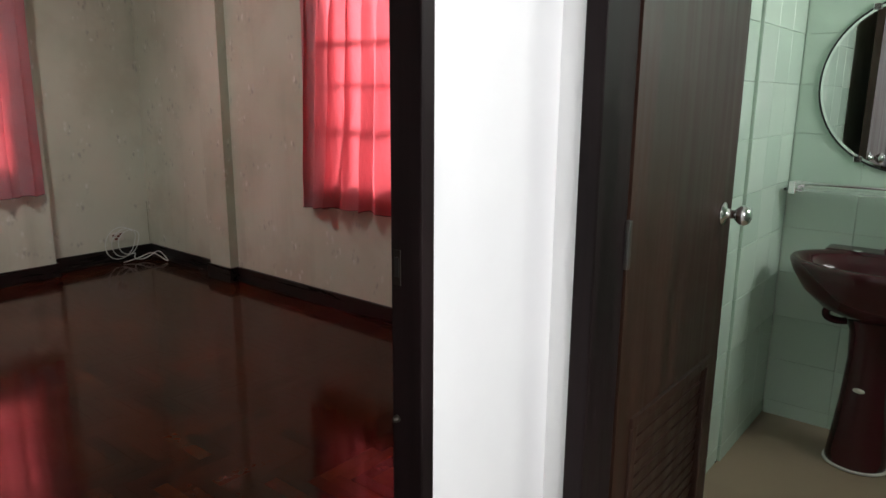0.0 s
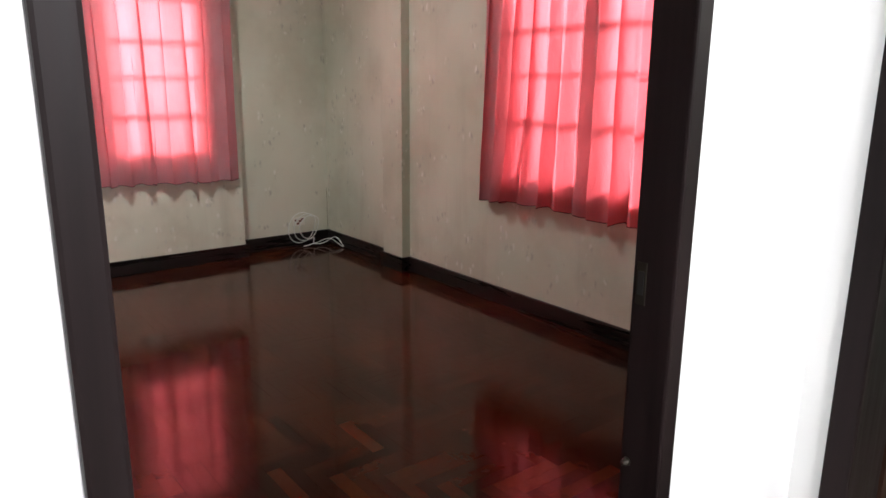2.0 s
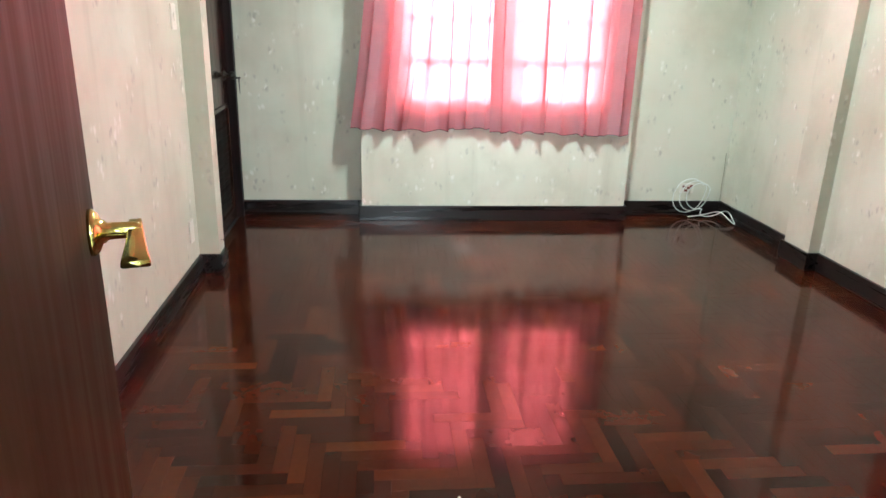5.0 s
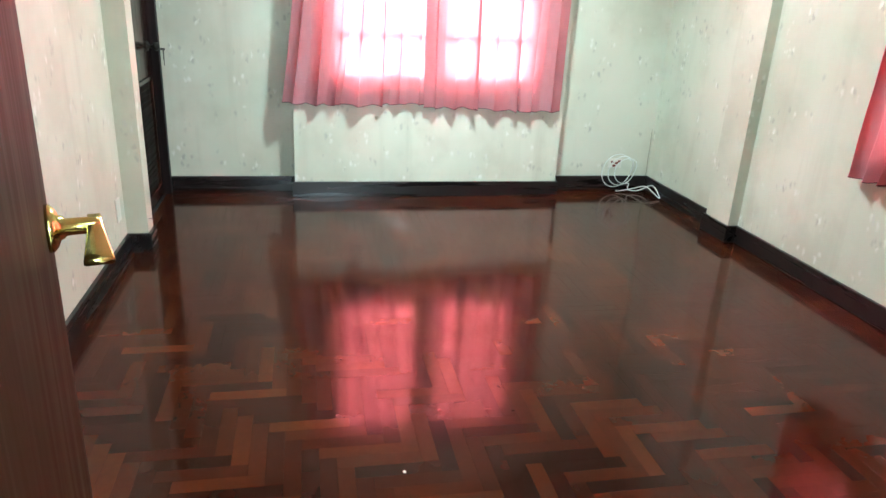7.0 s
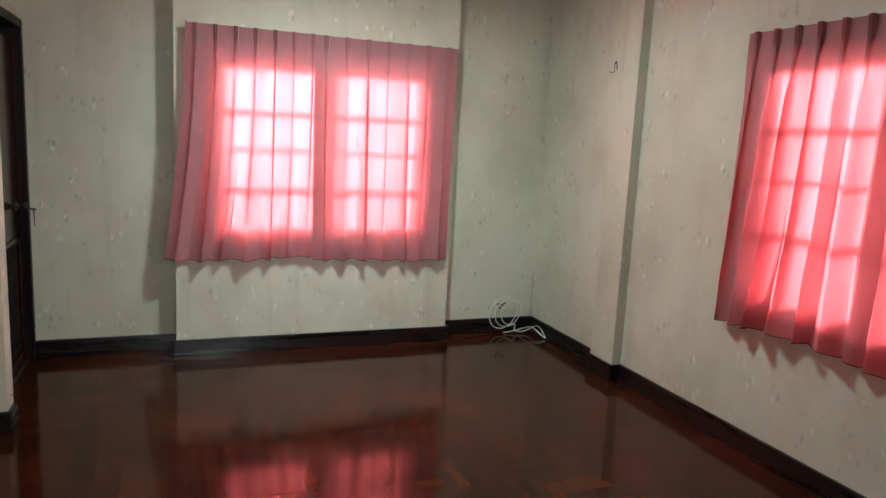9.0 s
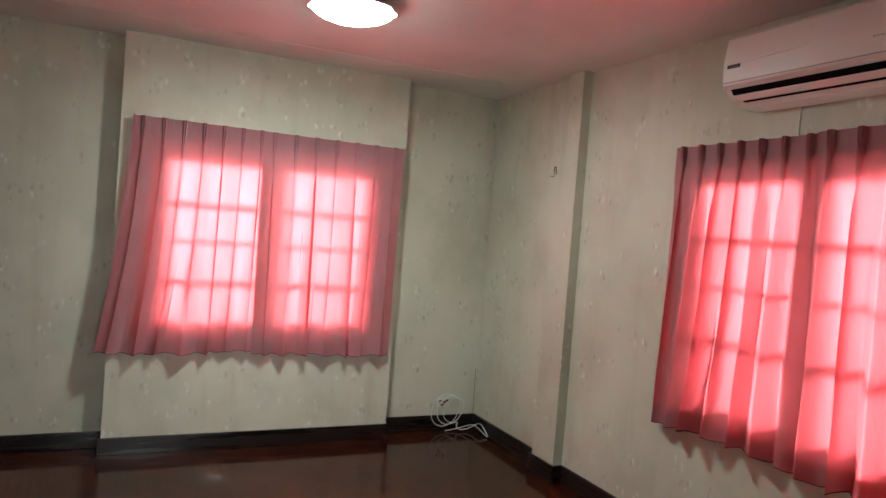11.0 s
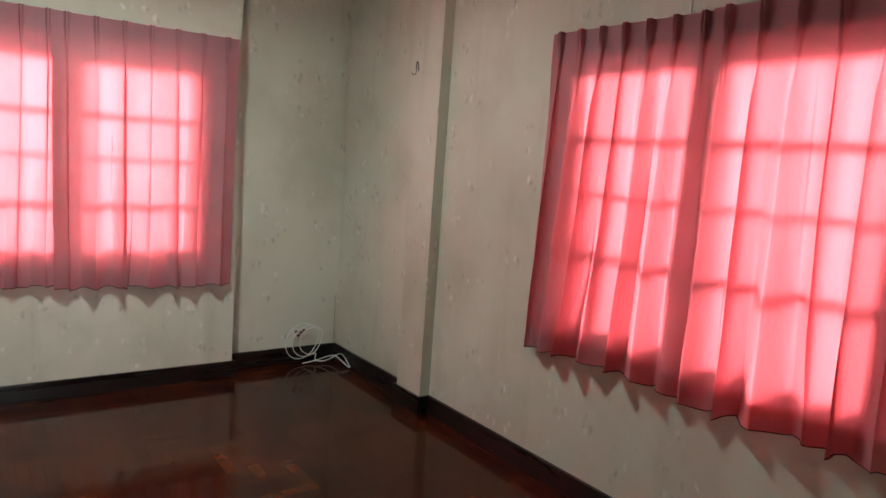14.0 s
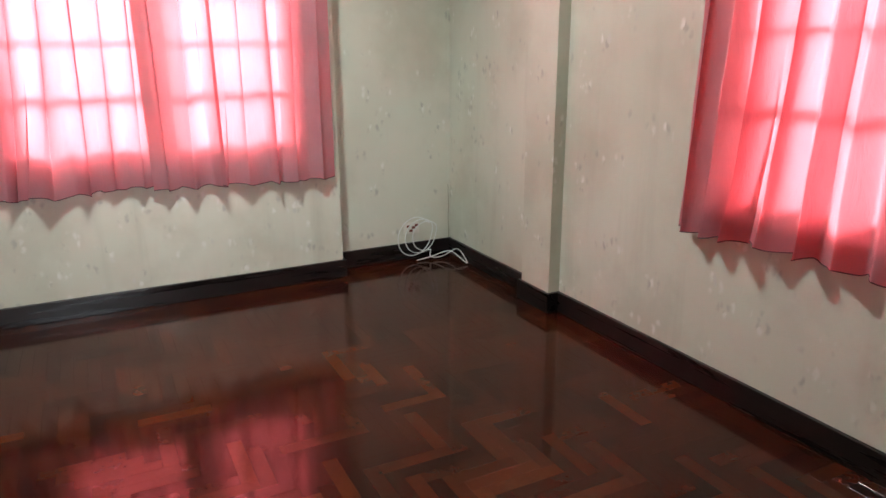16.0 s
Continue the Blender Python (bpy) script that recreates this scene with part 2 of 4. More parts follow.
def finish(name, bm, mat, smooth=False, parent=None):
    me = bpy.data.meshes.new(name)
    bmesh.ops.recalc_face_normals(bm, faces=bm.faces)
    bm.to_mesh(me)
    bm.free()
    for x in mat if isinstance(mat, (list, tuple)) else [mat]:
        me.materials.append(x)
    if smooth:
        me.shade_smooth()
    ob = new(name, me)
    if parent:
        ob.parent = parent
    return ob


def add_box(bm, x0, x1, y0, y1, z0, z1, bevel=0.0, index=0):
    r = bmesh.ops.create_cube(bm, size=1.0)
    vs = r["verts"]
    for v in vs:
        v.co = Vector((x0 + (v.co.x + 0.5) * (x1 - x0), y0 + (v.co.y + 0.5) * (y1 - y0), z0 + (v.co.z + 0.5) * (z1 - z0)))
    faces = {f for v in vs for f in v.link_faces}
    for f in faces:
        f.material_index = index
    if bevel:
        edges = list({e for v in vs for e in v.link_edges})
        bmesh.ops.bevel(bm, geom=edges, offset=bevel, segments=2, affect="EDGES", profile=0.6)


def boxes(name, rows, mat, bevel=0.0, parent=None):
    """One mesh of boxes (x0, x1, y0, y1, z0, z1[, material index])."""
    bm = bmesh.new()
    for r in rows:
        add_box(bm, *r[:6], bevel=bevel, index=r[6] if len(r) > 6 else 0)
    return finish(name, bm, mat, parent=parent)


def empty(name, x, y, z):
    ob = new(name)
    ob.location = (x, y, z)
    return ob


def under(parent, *parts):
    """Parts built in world coordinates, put under their thing."""
    inv = Matrix.Translation(-parent.location)
    for p in parts:
        p.parent = parent
        p.matrix_parent_inverse = inv
    return parent


def lathe(name, profile, mat, seg=32, sx=1.0, sy=1.0, at=(0, 0, 0)):
    """A turned shape from (radius, z) pairs."""
    bm = bmesh.new()
    rings = []
    for r, z in profile:
        rings.append([bm.verts.new((at[0] + sx * r * math.cos(2 * math.pi * i / seg), at[1] + sy * r * math.sin(2 * math.pi * i / seg), at[2] + z)) for i in range(seg)])
    for a, b in zip(rings, rings[1:]):
        for i in range(seg):
            bm.faces.new((a[i], a[(i + 1) % seg], b[(i + 1) % seg], b[i]))
    bm.faces.new(rings[0])
    bm.faces.new(rings[-1])
    return finish(name, bm, mat, True)


def tube(name, points, radius, mat, res=3, cyclic=False):
    """A round cord along points, as a mesh."""
    cu = bpy.data.curves.new(name, "CURVE")
    cu.dimensions, cu.bevel_depth, cu.bevel_resolution, cu.resolution_u = "3D", radius, res, 8
    sp = cu.splines.new("NURBS")
    sp.points.add(len(points) - 1)
    for p, co in zip(sp.points, points):
        p.co = (*co, 1)
    sp.order_u, sp.use_endpoint_u, sp.use_cyclic_u = min(4, len(points)), True, cyclic
    cu.use_fill_caps = True
    cu.materials.append(mat)
    return new(name, cu)


# ---------------------------------------------------------------- the large structure
CEIL = 2.58
XW, XP, XE, XH = -5.155, -5.00, -0.50, -0.455  # west wall, window bay, door wall: room side, hall side
YN, YS = 4.55, 1.06  # north and south wall
AY0, AY1, BX0, BX1 = 2.13, 3.49, -2.91, -1.57  # the two window openings
SILL, SILL_B, HEAD = 0.81, 0.755, 1.94
DOOR0, DOOR1, DOORH = 1.857, 2.540, 2.08  # rough opening of the bedroom door


def wall_label(ob, text):
    return tagged(ob, text, "wall", kind="structure")


def ring(plane, lo, hi, a0, a1, b0, b1, o):
    """Boxes round openings o = [(a0, a1, b0, b1)] of a wall that is lo to hi thick; plane 'x' or 'y'."""
    out, at = [], a0

    def put(p, q, r, s):
        if q - p > 1e-4 and s - r > 1e-4:
            out.append((lo, hi, p, q, r, s) if plane == "x" else (p, q, lo, hi, r, s))

    for c0, c1, d0, d1 in sorted(o):
        put(at, c0, b0, b1)
        put(c0, c1, b0, d0)
        put(c0, c1, d1, b1)
        at = c1
    put(at, a1, b0, b1)
    return out


win_a, win_b = (AY0, AY1, SILL, HEAD), (BX0, BX1, SILL_B, HEAD)
wall_label(boxes("wall_west", ring("x", XW - 0.16, XW, YS - 0.15, YN + 0.15, 0, CEIL, [win_a]) + ring("x", XW, XP, 1.901, 3.75, 0, CEIL, [win_a]), WALLPAPER),
           "faded cream floral wallpapered wall with a shallow window bay")
wall_label(boxes("wall_north", ring("y", YN, YN + 0.15, XW, -0.63, 0, CEIL, [win_b]) + [(-4.19, -3.945, 4.483, YN, 0, CEIL)], WALLPAPER),
           "faded cream floral wallpapered wall with a narrow pillar")
wall_label(boxes("wall_south", ring("y", YS - 0.15, YS, XW, XE, 0, CEIL, [(-5.12, -4.13, 0.0, 2.02)]) + [(-4.10, -3.98, YS, 1.165, 0, CEIL)], WALLPAPER),
           "faded cream floral wallpapered wall with a narrow pilaster")
wall_label(boxes("wall_east", ring("x", XE, -0.478, YS - 0.15, 2.76, 0, CEIL, [(DOOR0, DOOR1, 0, DOORH)]) + [(-0.63, -0.484, 2.76, YN + 0.15, 0, CEIL)], WALLPAPER), "faded wallpapered wall round the bedroom doorway")
wall_label(boxes("wall_hall_west", ring("x", -0.478, XH, -0.6, 2.909, 0, CEIL, [(DOOR0, DOOR1, 0, DOORH)]), HALL_PAINT), "white painted hall wall between two dark door frames")
wall_label(boxes("wall_hall_north", ring("y", 2.909, 3.02, -0.478, 1.62, 0, CEIL, [(-0.403, 0.46, 0, DOORH)]), HALL_PAINT), "white painted hall wall beside the bathroom door")
wall_label(boxes("wall_hall_south", [(XH, 1.62, -0.6, -0.48, 0, CEIL)], HALL_PAINT), "plain white painted hall wall")
# out of view; its window opening is made up to admit the hall lamp
wall_label(boxes("wall_hall_east", ring("x", 1.5, 1.62, -0.48, 2.909, 0, CEIL, [(1.15, 2.75, 1.3, 2.4)]), HALL_PAINT), "unseen white painted hall wall with an added window opening")
wall_label(boxes("wall_bath_east", ring("x", 0.85, 0.97, 3.02, 4.93, 0, CEIL, [(3.9, 4.5, 1.5, 2.0)]), GROUT), "tiled bathroom wall with a small window opening")
wall_label(boxes("wall_bath_north", [(-0.484, 0.85, 4.755, 4.93, 0, CEIL), (-0.484, -0.470, 4.21, 4.755, 0, CEIL), (-0.484, -0.480, 3.66, 4.206, 0, CEIL)], GROUT), "grouted bathroom wall behind green tiles")
tagged(boxes("floor", [(XW - 0.16, XH, YS - 0.15, YN + 0.15, -0.14, -0.006)], SUBFLOOR), "dark glossy mahogany parquet floor of the bedroom", "floor", kind="structure")
tagged(boxes("floor_hall", [(XH, 1.62, -0.6, 2.95, -0.14, -0.002)], make_paint("hall_floor_tile", (0.5, 0.47, 0.42), 0.3)), "pale tiled hall floor", "floor", kind="structure")
tagged(boxes("floor_bath", [(-0.484, 0.97, 2.95, 4.93, -0.14, -0.004)], BATH_FLOOR), "beige tiled bathroom floor", "floor", kind="structure")
tagged(boxes("ceiling", [(XW - 0.16, 1.62, -0.6, 4.93, CEIL, CEIL + 0.12)], CEIL_PAINT), "plain off-white painted ceiling", "ceiling", kind="structure")


tagged(boxes("trim", [(-4.618, -4.600, YS, 4.30, CEIL - 0.004, CEIL)], CEIL_PAINT, 0.0015), "thin painted cover strip along the ceiling", "trim", kind="structure")


def ground():
    bm = bmesh.new()
    bmesh.ops.create_grid(bm, x_segments=2, y_segments=2, size=300)
    ob = finish("ground", bm, make_paint("ground_earth", (0.25, 0.24, 0.2), 0.9))
    ob.location.z = -3.2
    return tagged(ob, "pale dry ground far below the windows", "ground", kind="structure")


ground()

# baseboards, butted end to end
BH, BT = 0.105, 0.018


def baseboard(rows, wood):
    bm = bmesh.new()
    for x0, x1, y0, y1 in rows:
        add_box(bm, x0, x1, y0, y1, 0.0, BH, 0.003)
    return tagged(finish("baseboard", bm, wood), "nearly black glossy wooden baseboard", "baseboard", kind="structure")


baseboard([(XW, XW + BT, YS, 1.901 - BT), (XP, XP + BT, 1.901 - BT, 3.75 + BT), (XW, XP, 1.901 - BT, 1.901), (XW, XP, 3.75, 3.75 + BT), (XW, XW + BT, 3.75 + BT, YN)], BASE_WOOD_Y)
baseboard([(XW + BT, -4.19 - BT, YN - BT, YN), (-4.19 - BT, -4.19, 4.483 - BT, YN), (-4.19, -3.945, 4.483 - BT, 4.483), (-3.945, -3.945 + BT, 4.483 - BT, YN), (-3.945 + BT, -0.63, YN - BT, YN)], BASE_WOOD)
baseboard([(-3.98 + BT, XE, YS, YS + BT), (-3.98, -3.98 + BT, YS, 1.165 + BT), (-4.10, -3.98, 1.165, 1.165 + BT)], BASE_WOOD)
baseboard([(XE - BT, XE, YS + BT, DOOR0), (XE - BT, XE, DOOR1, 2.76)], BASE_WOOD_Y)

# ---------------------------------------------------------------- windows


def window(name, plane, depth, a0, a1, sill):
    """A wooden double casement with small panes, in an opening of the wall."""
    def row(p, q, r, s, off=0.0, th=0.045):
        lo, hi = depth - th / 2 + off, depth + th / 2 + off
        return (lo, hi, p, q, r, s) if plane == "x" else (p, q, lo, hi, r, s)

    mid = (a0 + a1) / 2
    top = empty(name, depth if plane == "x" else mid, mid if plane == "x" else depth, sill)
    outer = boxes("frame", [row(a0, a0 + 0.05, sill, HEAD, 0, 0.09), row(a1 - 0.05, a1, sill, HEAD, 0, 0.09), row(a0 + 0.05, a1 - 0.05, sill, sill + 0.05, 0, 0.09), row(a0 + 0.05, a1 - 0.05, HEAD - 0.05, HEAD, 0, 0.09), row(mid - 0.03, mid + 0.03, sill + 0.05, HEAD - 0.05, 0, 0.09)], WIN_FRAME, 0.004)
    parts = [outer]
    for s0, s1 in ((a0 + 0.05, mid - 0.03), (mid + 0.03, a1 - 0.05)):
        z0, z1 = sill + 0.05, HEAD - 0.05
        rows = [row(s0, s0 + 0.045, z0, z1), row(s1 - 0.045, s1, z0, z1), row(s0 + 0.045, s1 - 0.045, z0, z0 + 0.05), row(s0 + 0.045, s1 - 0.045, z1 - 0.045, z1)]
        w, h = s1 - s0 - 0.09, z1 - z0 - 0.095
        for k in (1, 2):
            c = s0 + 0.045 + w * k / 3
            rows.append(row(c - 0.011, c + 0.011, z0 + 0.05, z1 - 0.045, 0, 0.03))
        for k in (1, 2, 3):
            c = (0, 1.15, 1.39, 1.60)[k]
            t = 0.008 if k == 2 else 0.014
            rows.append(row(s0 + 0.045, s1 - 0.045, c - t, c + t, 0, 0.032))
        parts.append(boxes("sash", rows, WIN_FRAME, 0.002))
        pane = boxes("pane", [row(s0 + 0.04, s1 - 0.04, z0 + 0.045, z1 - 0.04, 0, 0.004)], GLASS)
        pane.visible_shadow = False
        parts.append(pane)
    under(top, *parts)
    return tagged(top, "brown wooden double casement window with small panes", "window", kind="structure")


window("window_1", "x", -5.15, AY0, AY1, SILL)
window("window_2", "y", 4.62, BX0, BX1, SILL_B)

# ---------------------------------------------------------------- doors and frames


def door_frame(name, plane, lo, hi, a0, a1, top, w, label):
    """Two jambs and a head, standing 6 mm proud of the wall."""
    def row(p, q, r, s, l=lo, h=hi):
        return (l, h, p, q, r, s) if plane == "x" else (p, q, l, h, r, s)

    base = empty(name, (lo + hi) / 2 if plane == "x" else (a0 + a1) / 2, (a0 + a1) / 2 if plane == "x" else (lo + hi) / 2, 0)
    parts = [boxes("jamb", [row(a0, a0 + w, 0, top)], DARK_WOOD, 0.004), boxes("jamb", [row(a1 - w, a1, 0, top)], DARK_WOOD, 0.004), boxes("head", [row(a0 + w, a1 - w, top - w, top)], DARK_WOOD, 0.004)]
    under(base, *parts)
    return tagged(base, label, "door frame", kind="structure")


door_frame("door_frame_bedroom", "x", XE - 0.008, XH + 0.010, DOOR0, DOOR1, DOORH, 0.030, "nearly black wooden frame of the bedroom doorway")
door_frame("door_frame_bath", "y", 2.897, 3.030, -0.403, 0.46, DOORH, 0.042, "nearly black wooden frame of the bathroom doorway")
door_frame("door_frame_closet", "y", YS - 0.10, YS + 0.032, -5.12, -4.13, 2.02, 0.05, "nearly black wooden frame of the second door")


def bedroom_door():
    """The open leaf, hinged at the south jamb, with brass levers. Local x runs along the leaf."""
    top = empty("door_bedroom", -0.503, 1.887, 0)
    leaf = boxes("leaf", [(0, 0.610, 0, 0.036, 0.008, 2.03)], LEAF_WOOD, 0.003)
    parts = [leaf]
    for side in (1, -1):
        y = 0.036 if side > 0 else 0.0
        rose = lathe("rose", [(0.0, 0), (0.023, 0), (0.023, 0.004), (0.019, 0.008), (0.012, 0.011), (0.011, 0.014), (0.0085, 0.016), (0.008, 0.040), (0.007, 0.046)], BRASS, 28)
        rose.matrix_world = pose(0.55, y, 1.123, -90 * side, 0, 0)
        bm = bmesh.new()
        # the lever: a flat blade that flares towards its tip and hangs a little
        n = 10
        rings = []
        for i in range(n + 1):
            f = i / n
            hw = 0.0065 + 0.0065 * f**1.3
            th = (0.0085 - 0.004 * min(1.0, f * 2.5)) * (1.0 if f < 0.95 else 0.7)
            x, yy, zz = 0.558 - 0.070 * f, y + side * 0.041, 1.123 - 0.016 * f
            rings.append([bm.verts.new((x, yy + a * hw, zz + b * th)) for a, b in ((-1, -0.6), (-0.85, -1), (0.85, -1), (1, -0.6), (1, 0.6), (0.85, 1), (-0.85, 1), (-1, 0.6))])
        for a, b in zip(rings, rings[1:]):
            for i in range(8):
                bm.faces.new((a[i], a[(i + 1) % 8], b[(i + 1) % 8], b[i]))
        bm.faces.new(rings[0])
        bm.faces.new(rings[-1])
        lever = finish("lever", bm, BRASS, True)
        lever["label"] = "polished brass lever handle"
        parts += [rose, lever]
    plate = boxes("latch_plate", [(0.609, 0.612, 0.006, 0.03, 1.02, 1.19)], BRASS_OLD)
    parts.append(plate)
    for z in (0.25, 1.05, 1.80):
        parts.append(boxes("hinge", [(-0.008, 0.010, 0.026, 0.040, z - 0.05, z + 0.05)], STEEL, 0.002))
    for p in parts:
        p.parent = top
    top.rotation_euler = (0, 0, radians(180 + 16.1))
    # the leaf's local y is mirrored by the turn: the hall side faces north
    return tagged(top, "open dark-stained flush wooden door with brass lever handles", "door", kind="structure")


bedroom_door()

def louvre_door(name, label, knob_metal, veneer, vent, slat_wood):
    """A flush leaf with a louvred vent at its foot and a round knob. Local x runs along the leaf, its seen face looks along +y."""
    top = new(name)
    W, H, T = 0.645, 2.0, 0.034
    x0, x1, z0, z1 = vent
    parts = [boxes("leaf", ring("y", -T, 0, 0, W, 0.008, H, [(x0, x1, z0, z1)]), veneer, 0.0)]
    b = 0.025
    parts.append(boxes("vent_frame", [(x0 - b, x1 + b, -0.002, 0.009, z1, z1 + b), (x0 - b, x1 + b, -0.002, 0.009, z0 - b, z0), (x0 - b, x0, -0.002, 0.009, z0, z1), (x1, x1 + b, -0.002, 0.009, z0, z1)], veneer, 0.003))
    parts.append(boxes("vent_backing", [(x0, x1, -T + 0.003, -T + 0.006, z0, z1)], VENT_WOOD))
    slat_mesh = None
    count = round((z1 - z0) / 0.036)
    for i in range(count):
        z = z0 + 0.02 + i * (z1 - z0 - 0.02) / count
        if slat_mesh is None:
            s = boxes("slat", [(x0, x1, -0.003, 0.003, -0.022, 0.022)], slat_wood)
            slat_mesh = s.data
        else:
            s = new("slat", slat_mesh)
        s.matrix_world = pose(0, -0.012, z, -9, 0, 0)
        parts.append(s)
    knob = lathe("knob", [(0.0, 0), (0.03, 0), (0.03, 0.005), (0.014, 0.01), (0.011, 0.03), (0.018, 0.036), (0.026, 0.046), (0.027, 0.055), (0.022, 0.066), (0.008, 0.072)], knob_metal, 28)
    knob.matrix_world = pose(W - 0.07, 0, 1.01, -90, 0, 0)
    parts.append(knob)
    for z in (0.25, 1.02, 1.78):
        parts.append(boxes("hinge", [(-0.012, 0.002, -0.004, 0.006, z - 0.05, z + 0.05)], STEEL, 0.002))
    for p in parts:
        p.parent = top
    return tagged(top, label, "door", kind="structure")


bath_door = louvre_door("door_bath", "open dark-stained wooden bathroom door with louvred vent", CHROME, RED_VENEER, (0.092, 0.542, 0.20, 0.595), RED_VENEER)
# opened against the wall: the leaf runs north and its seen face looks east
bath_door.matrix_world = pose(-0.357, 3.034, 0, 0, 0, 90) @ Matrix.Diagonal((1, -1, 1, 1))
closet_door = louvre_door("door_closet", "closed dark-stained wooden door with louvred vent and keys in its knob", BRASS_OLD, GLOSS_VENEER, (0.06, 0.585, 0.10, 0.80), VENT_WOOD)
closet_door.matrix_world = pose(-5.07 + 0.645 * 1.38, YS - 0.015, 0, 0, 0, 0) @ Matrix.Diagonal((-1.38, 1, 0.95, 1))


def keys():
    """Two keys on a ring that hang from the knob of the second door."""
    bm = bmesh.new()
    kx, ky = -4.965, 1.136
    for dx, dy, l in ((-0.006, 0.0, 0.05), (0.006, 0.004, 0.075)):
        add_box(bm, kx + dx - 0.004, kx + dx + 0.004, ky + dy - 0.0015, ky + dy + 0.0015, 0.925 - l, 0.925)
        add_box(bm, kx + dx - 0.010, kx + dx + 0.010, ky + dy - 0.0015, ky + dy + 0.0015, 0.92, 0.945)
    add_box(bm, kx - 0.003, kx + 0.003, ky - 0.02, ky + 0.012, 0.940, 0.952)
    return tagged(finish("keys", bm, INK), "small bunch of dark keys hanging at the knob", "keys")


# ---------------------------------------------------------------- curtains


def curtain_panel(plane, wall, into, a0, a1, off, z0, z1, pleats, seed, flare0=0.0, flare1=0.0):
    """A pinch-pleated cloth panel. wall: the plane it hangs before; into: +1 or -1, towards the room."""
    rng = random.Random(seed)
    per, nv = 40, 48
    nu = pleats * per
    amp = [rng.uniform(0.55, 1.15) for _ in range(pleats + 2)]
    crest = [rng.uniform(-0.2, 0.2) for _ in range(pleats + 2)]
    sway = [rng.uniform(-0.046, 0.046) for _ in range(pleats + 2)]
    waist = [rng.uniform(0.35, 0.7) for _ in range(pleats + 2)]
    back = [rng.uniform(0.0, 0.16) for _ in range(pleats + 2)]
    lap = [rng.choice((0.0, 0.25, 0.8, 1.3, 1.55)) for _ in range(pleats + 2)]
    HEADING = 0.062
    levels = [0.0, 0.02, 0.04, 0.056, 0.066, 0.08, 0.10, 0.125] + [0.125 + 0.875 * (j / (nv - 7)) for j in range(1, nv - 6)]
    bm = bmesh.new()
    grid = []
    for v in levels:
        below = max(0.0, (v - HEADING) / (1 - HEADING))
        soft = min(1.0, below * 6)
        line = []
        for i in range(nu + 1):
            u = i / nu
            c = min(pleats - 1, i // per)
            f = u * pleats - c
            # heading: flat cloth with three pinched ridges in the middle of each pleat
            nip = 1.0 if v < HEADING * 0.75 else 0.55
            pinch = sum(math.exp(-((f - 0.5 - o) / (0.028 * nip)) ** 2) for o in (-0.06, 0.06))
            d_head = 0.030 * min(1.0, pinch) - 0.004
            # folds below: one crease to each pleat, which opens towards the hem
            m = 0.5 + crest[c] * below
            tri = f / m if f < m else (1 - f) / (1 - m)
            narrow = tri ** (1.0 + 1.3 * waist[c] * (1 - below) ** 2)
            wave = 0.72 * narrow + 0.28 * narrow * narrow * (3 - 2 * narrow)
            floor_d = back[c] * (1 - f) + back[c + 1] * f
            depth = 0.030 + 0.072 * below ** 0.75
            d_fold = depth * (amp[c] * (floor_d + (1 - floor_d) * wave) - 0.46)
            d_fold += 0.0035 * below * math.sin(9 * u * pleats + 7 * v + seed) + 0.003 * math.sin(21 * v + 5 * u * pleats) * below
            d = max(0.010, off + d_head * (1 - soft) + d_fold * soft)
            s = sway[c] * (1 - f) + sway[c + 1] * f
            x = a0 + (a1 - a0) * u + (-flare0 * (1 - u) + flare1 * u) * v ** 1.6
            x += s * below * math.sin(math.pi * u) * (1 + 0.5 * math.sin(4 * v + c))
            # some folds lap over themselves
            x += (a1 - a0) / pleats * lap[c] * math.sin(2 * math.pi * f) / (2 * math.pi) * soft * (1 - 0.3 * below)
            zz = z1 + (z0 - z1) * v + (0.006 * math.sin(2.2 * c + 6 * f) + 0.008 * math.sin(5 * u + seed)) * below ** 3
            zz += 0.004 * (1 - soft) * min(1.0, pinch)
            p = wall + into * d
            line.append(bm.verts.new((p, x, zz) if plane == "x" else (x, p, zz)))
        grid.append(line)
    for a, b in zip(grid, grid[1:]):
        for i in range(nu):
            bm.faces.new((a[i], a[i + 1], b[i + 1], b[i]))
    ob = finish("cloth", bm, CURTAIN, True)
    rows_n = len(levels)

    def layer(part, r0, r1, c0, c1, o, mat):
        """A second thickness of cloth over part of the panel."""
        lb = bmesh.new()
        shift = Vector((o * into, 0, 0)) if plane == "x" else Vector((0, o * into, 0))
        rows = [[lb.verts.new(ob.data.vertices[j * (nu + 1) + i].co + shift) for i in range(c0, c1 + 1)] for j in range(r0, r1 + 1)]
        for a, b in zip(rows, rows[1:]):
            for i in range(c1 - c0):
                lb.faces.new((a[i], a[i + 1], b[i + 1], b[i]))
        return finish(part, lb, mat, True)

    top = empty("curtain", wall if plane == "x" else (a0 + a1) / 2, (a0 + a1) / 2 if plane == "x" else wall, z1)
    sides = [layer("side_hem", 4, rows_n - 4, 0, 6, -0.003, CURTAIN), layer("side_hem", 4, rows_n - 4, nu - 6, nu, -0.003, CURTAIN)]
    hem = layer("hem", rows_n - 4, rows_n - 1, 0, nu, -0.0035, CURTAIN)
    heading = layer("heading", 0, 5, 0, nu, -0.004, CURTAIN)
    lining = layer("heading_tape", 0, 4, 0, nu, -0.006, TAPE)
    # the overlocked thread along the bottom edge
    edge = [ob.data.vertices[(rows_n - 1) * (nu + 1) + i].co.copy() for i in range(0, nu + 1, 2)]
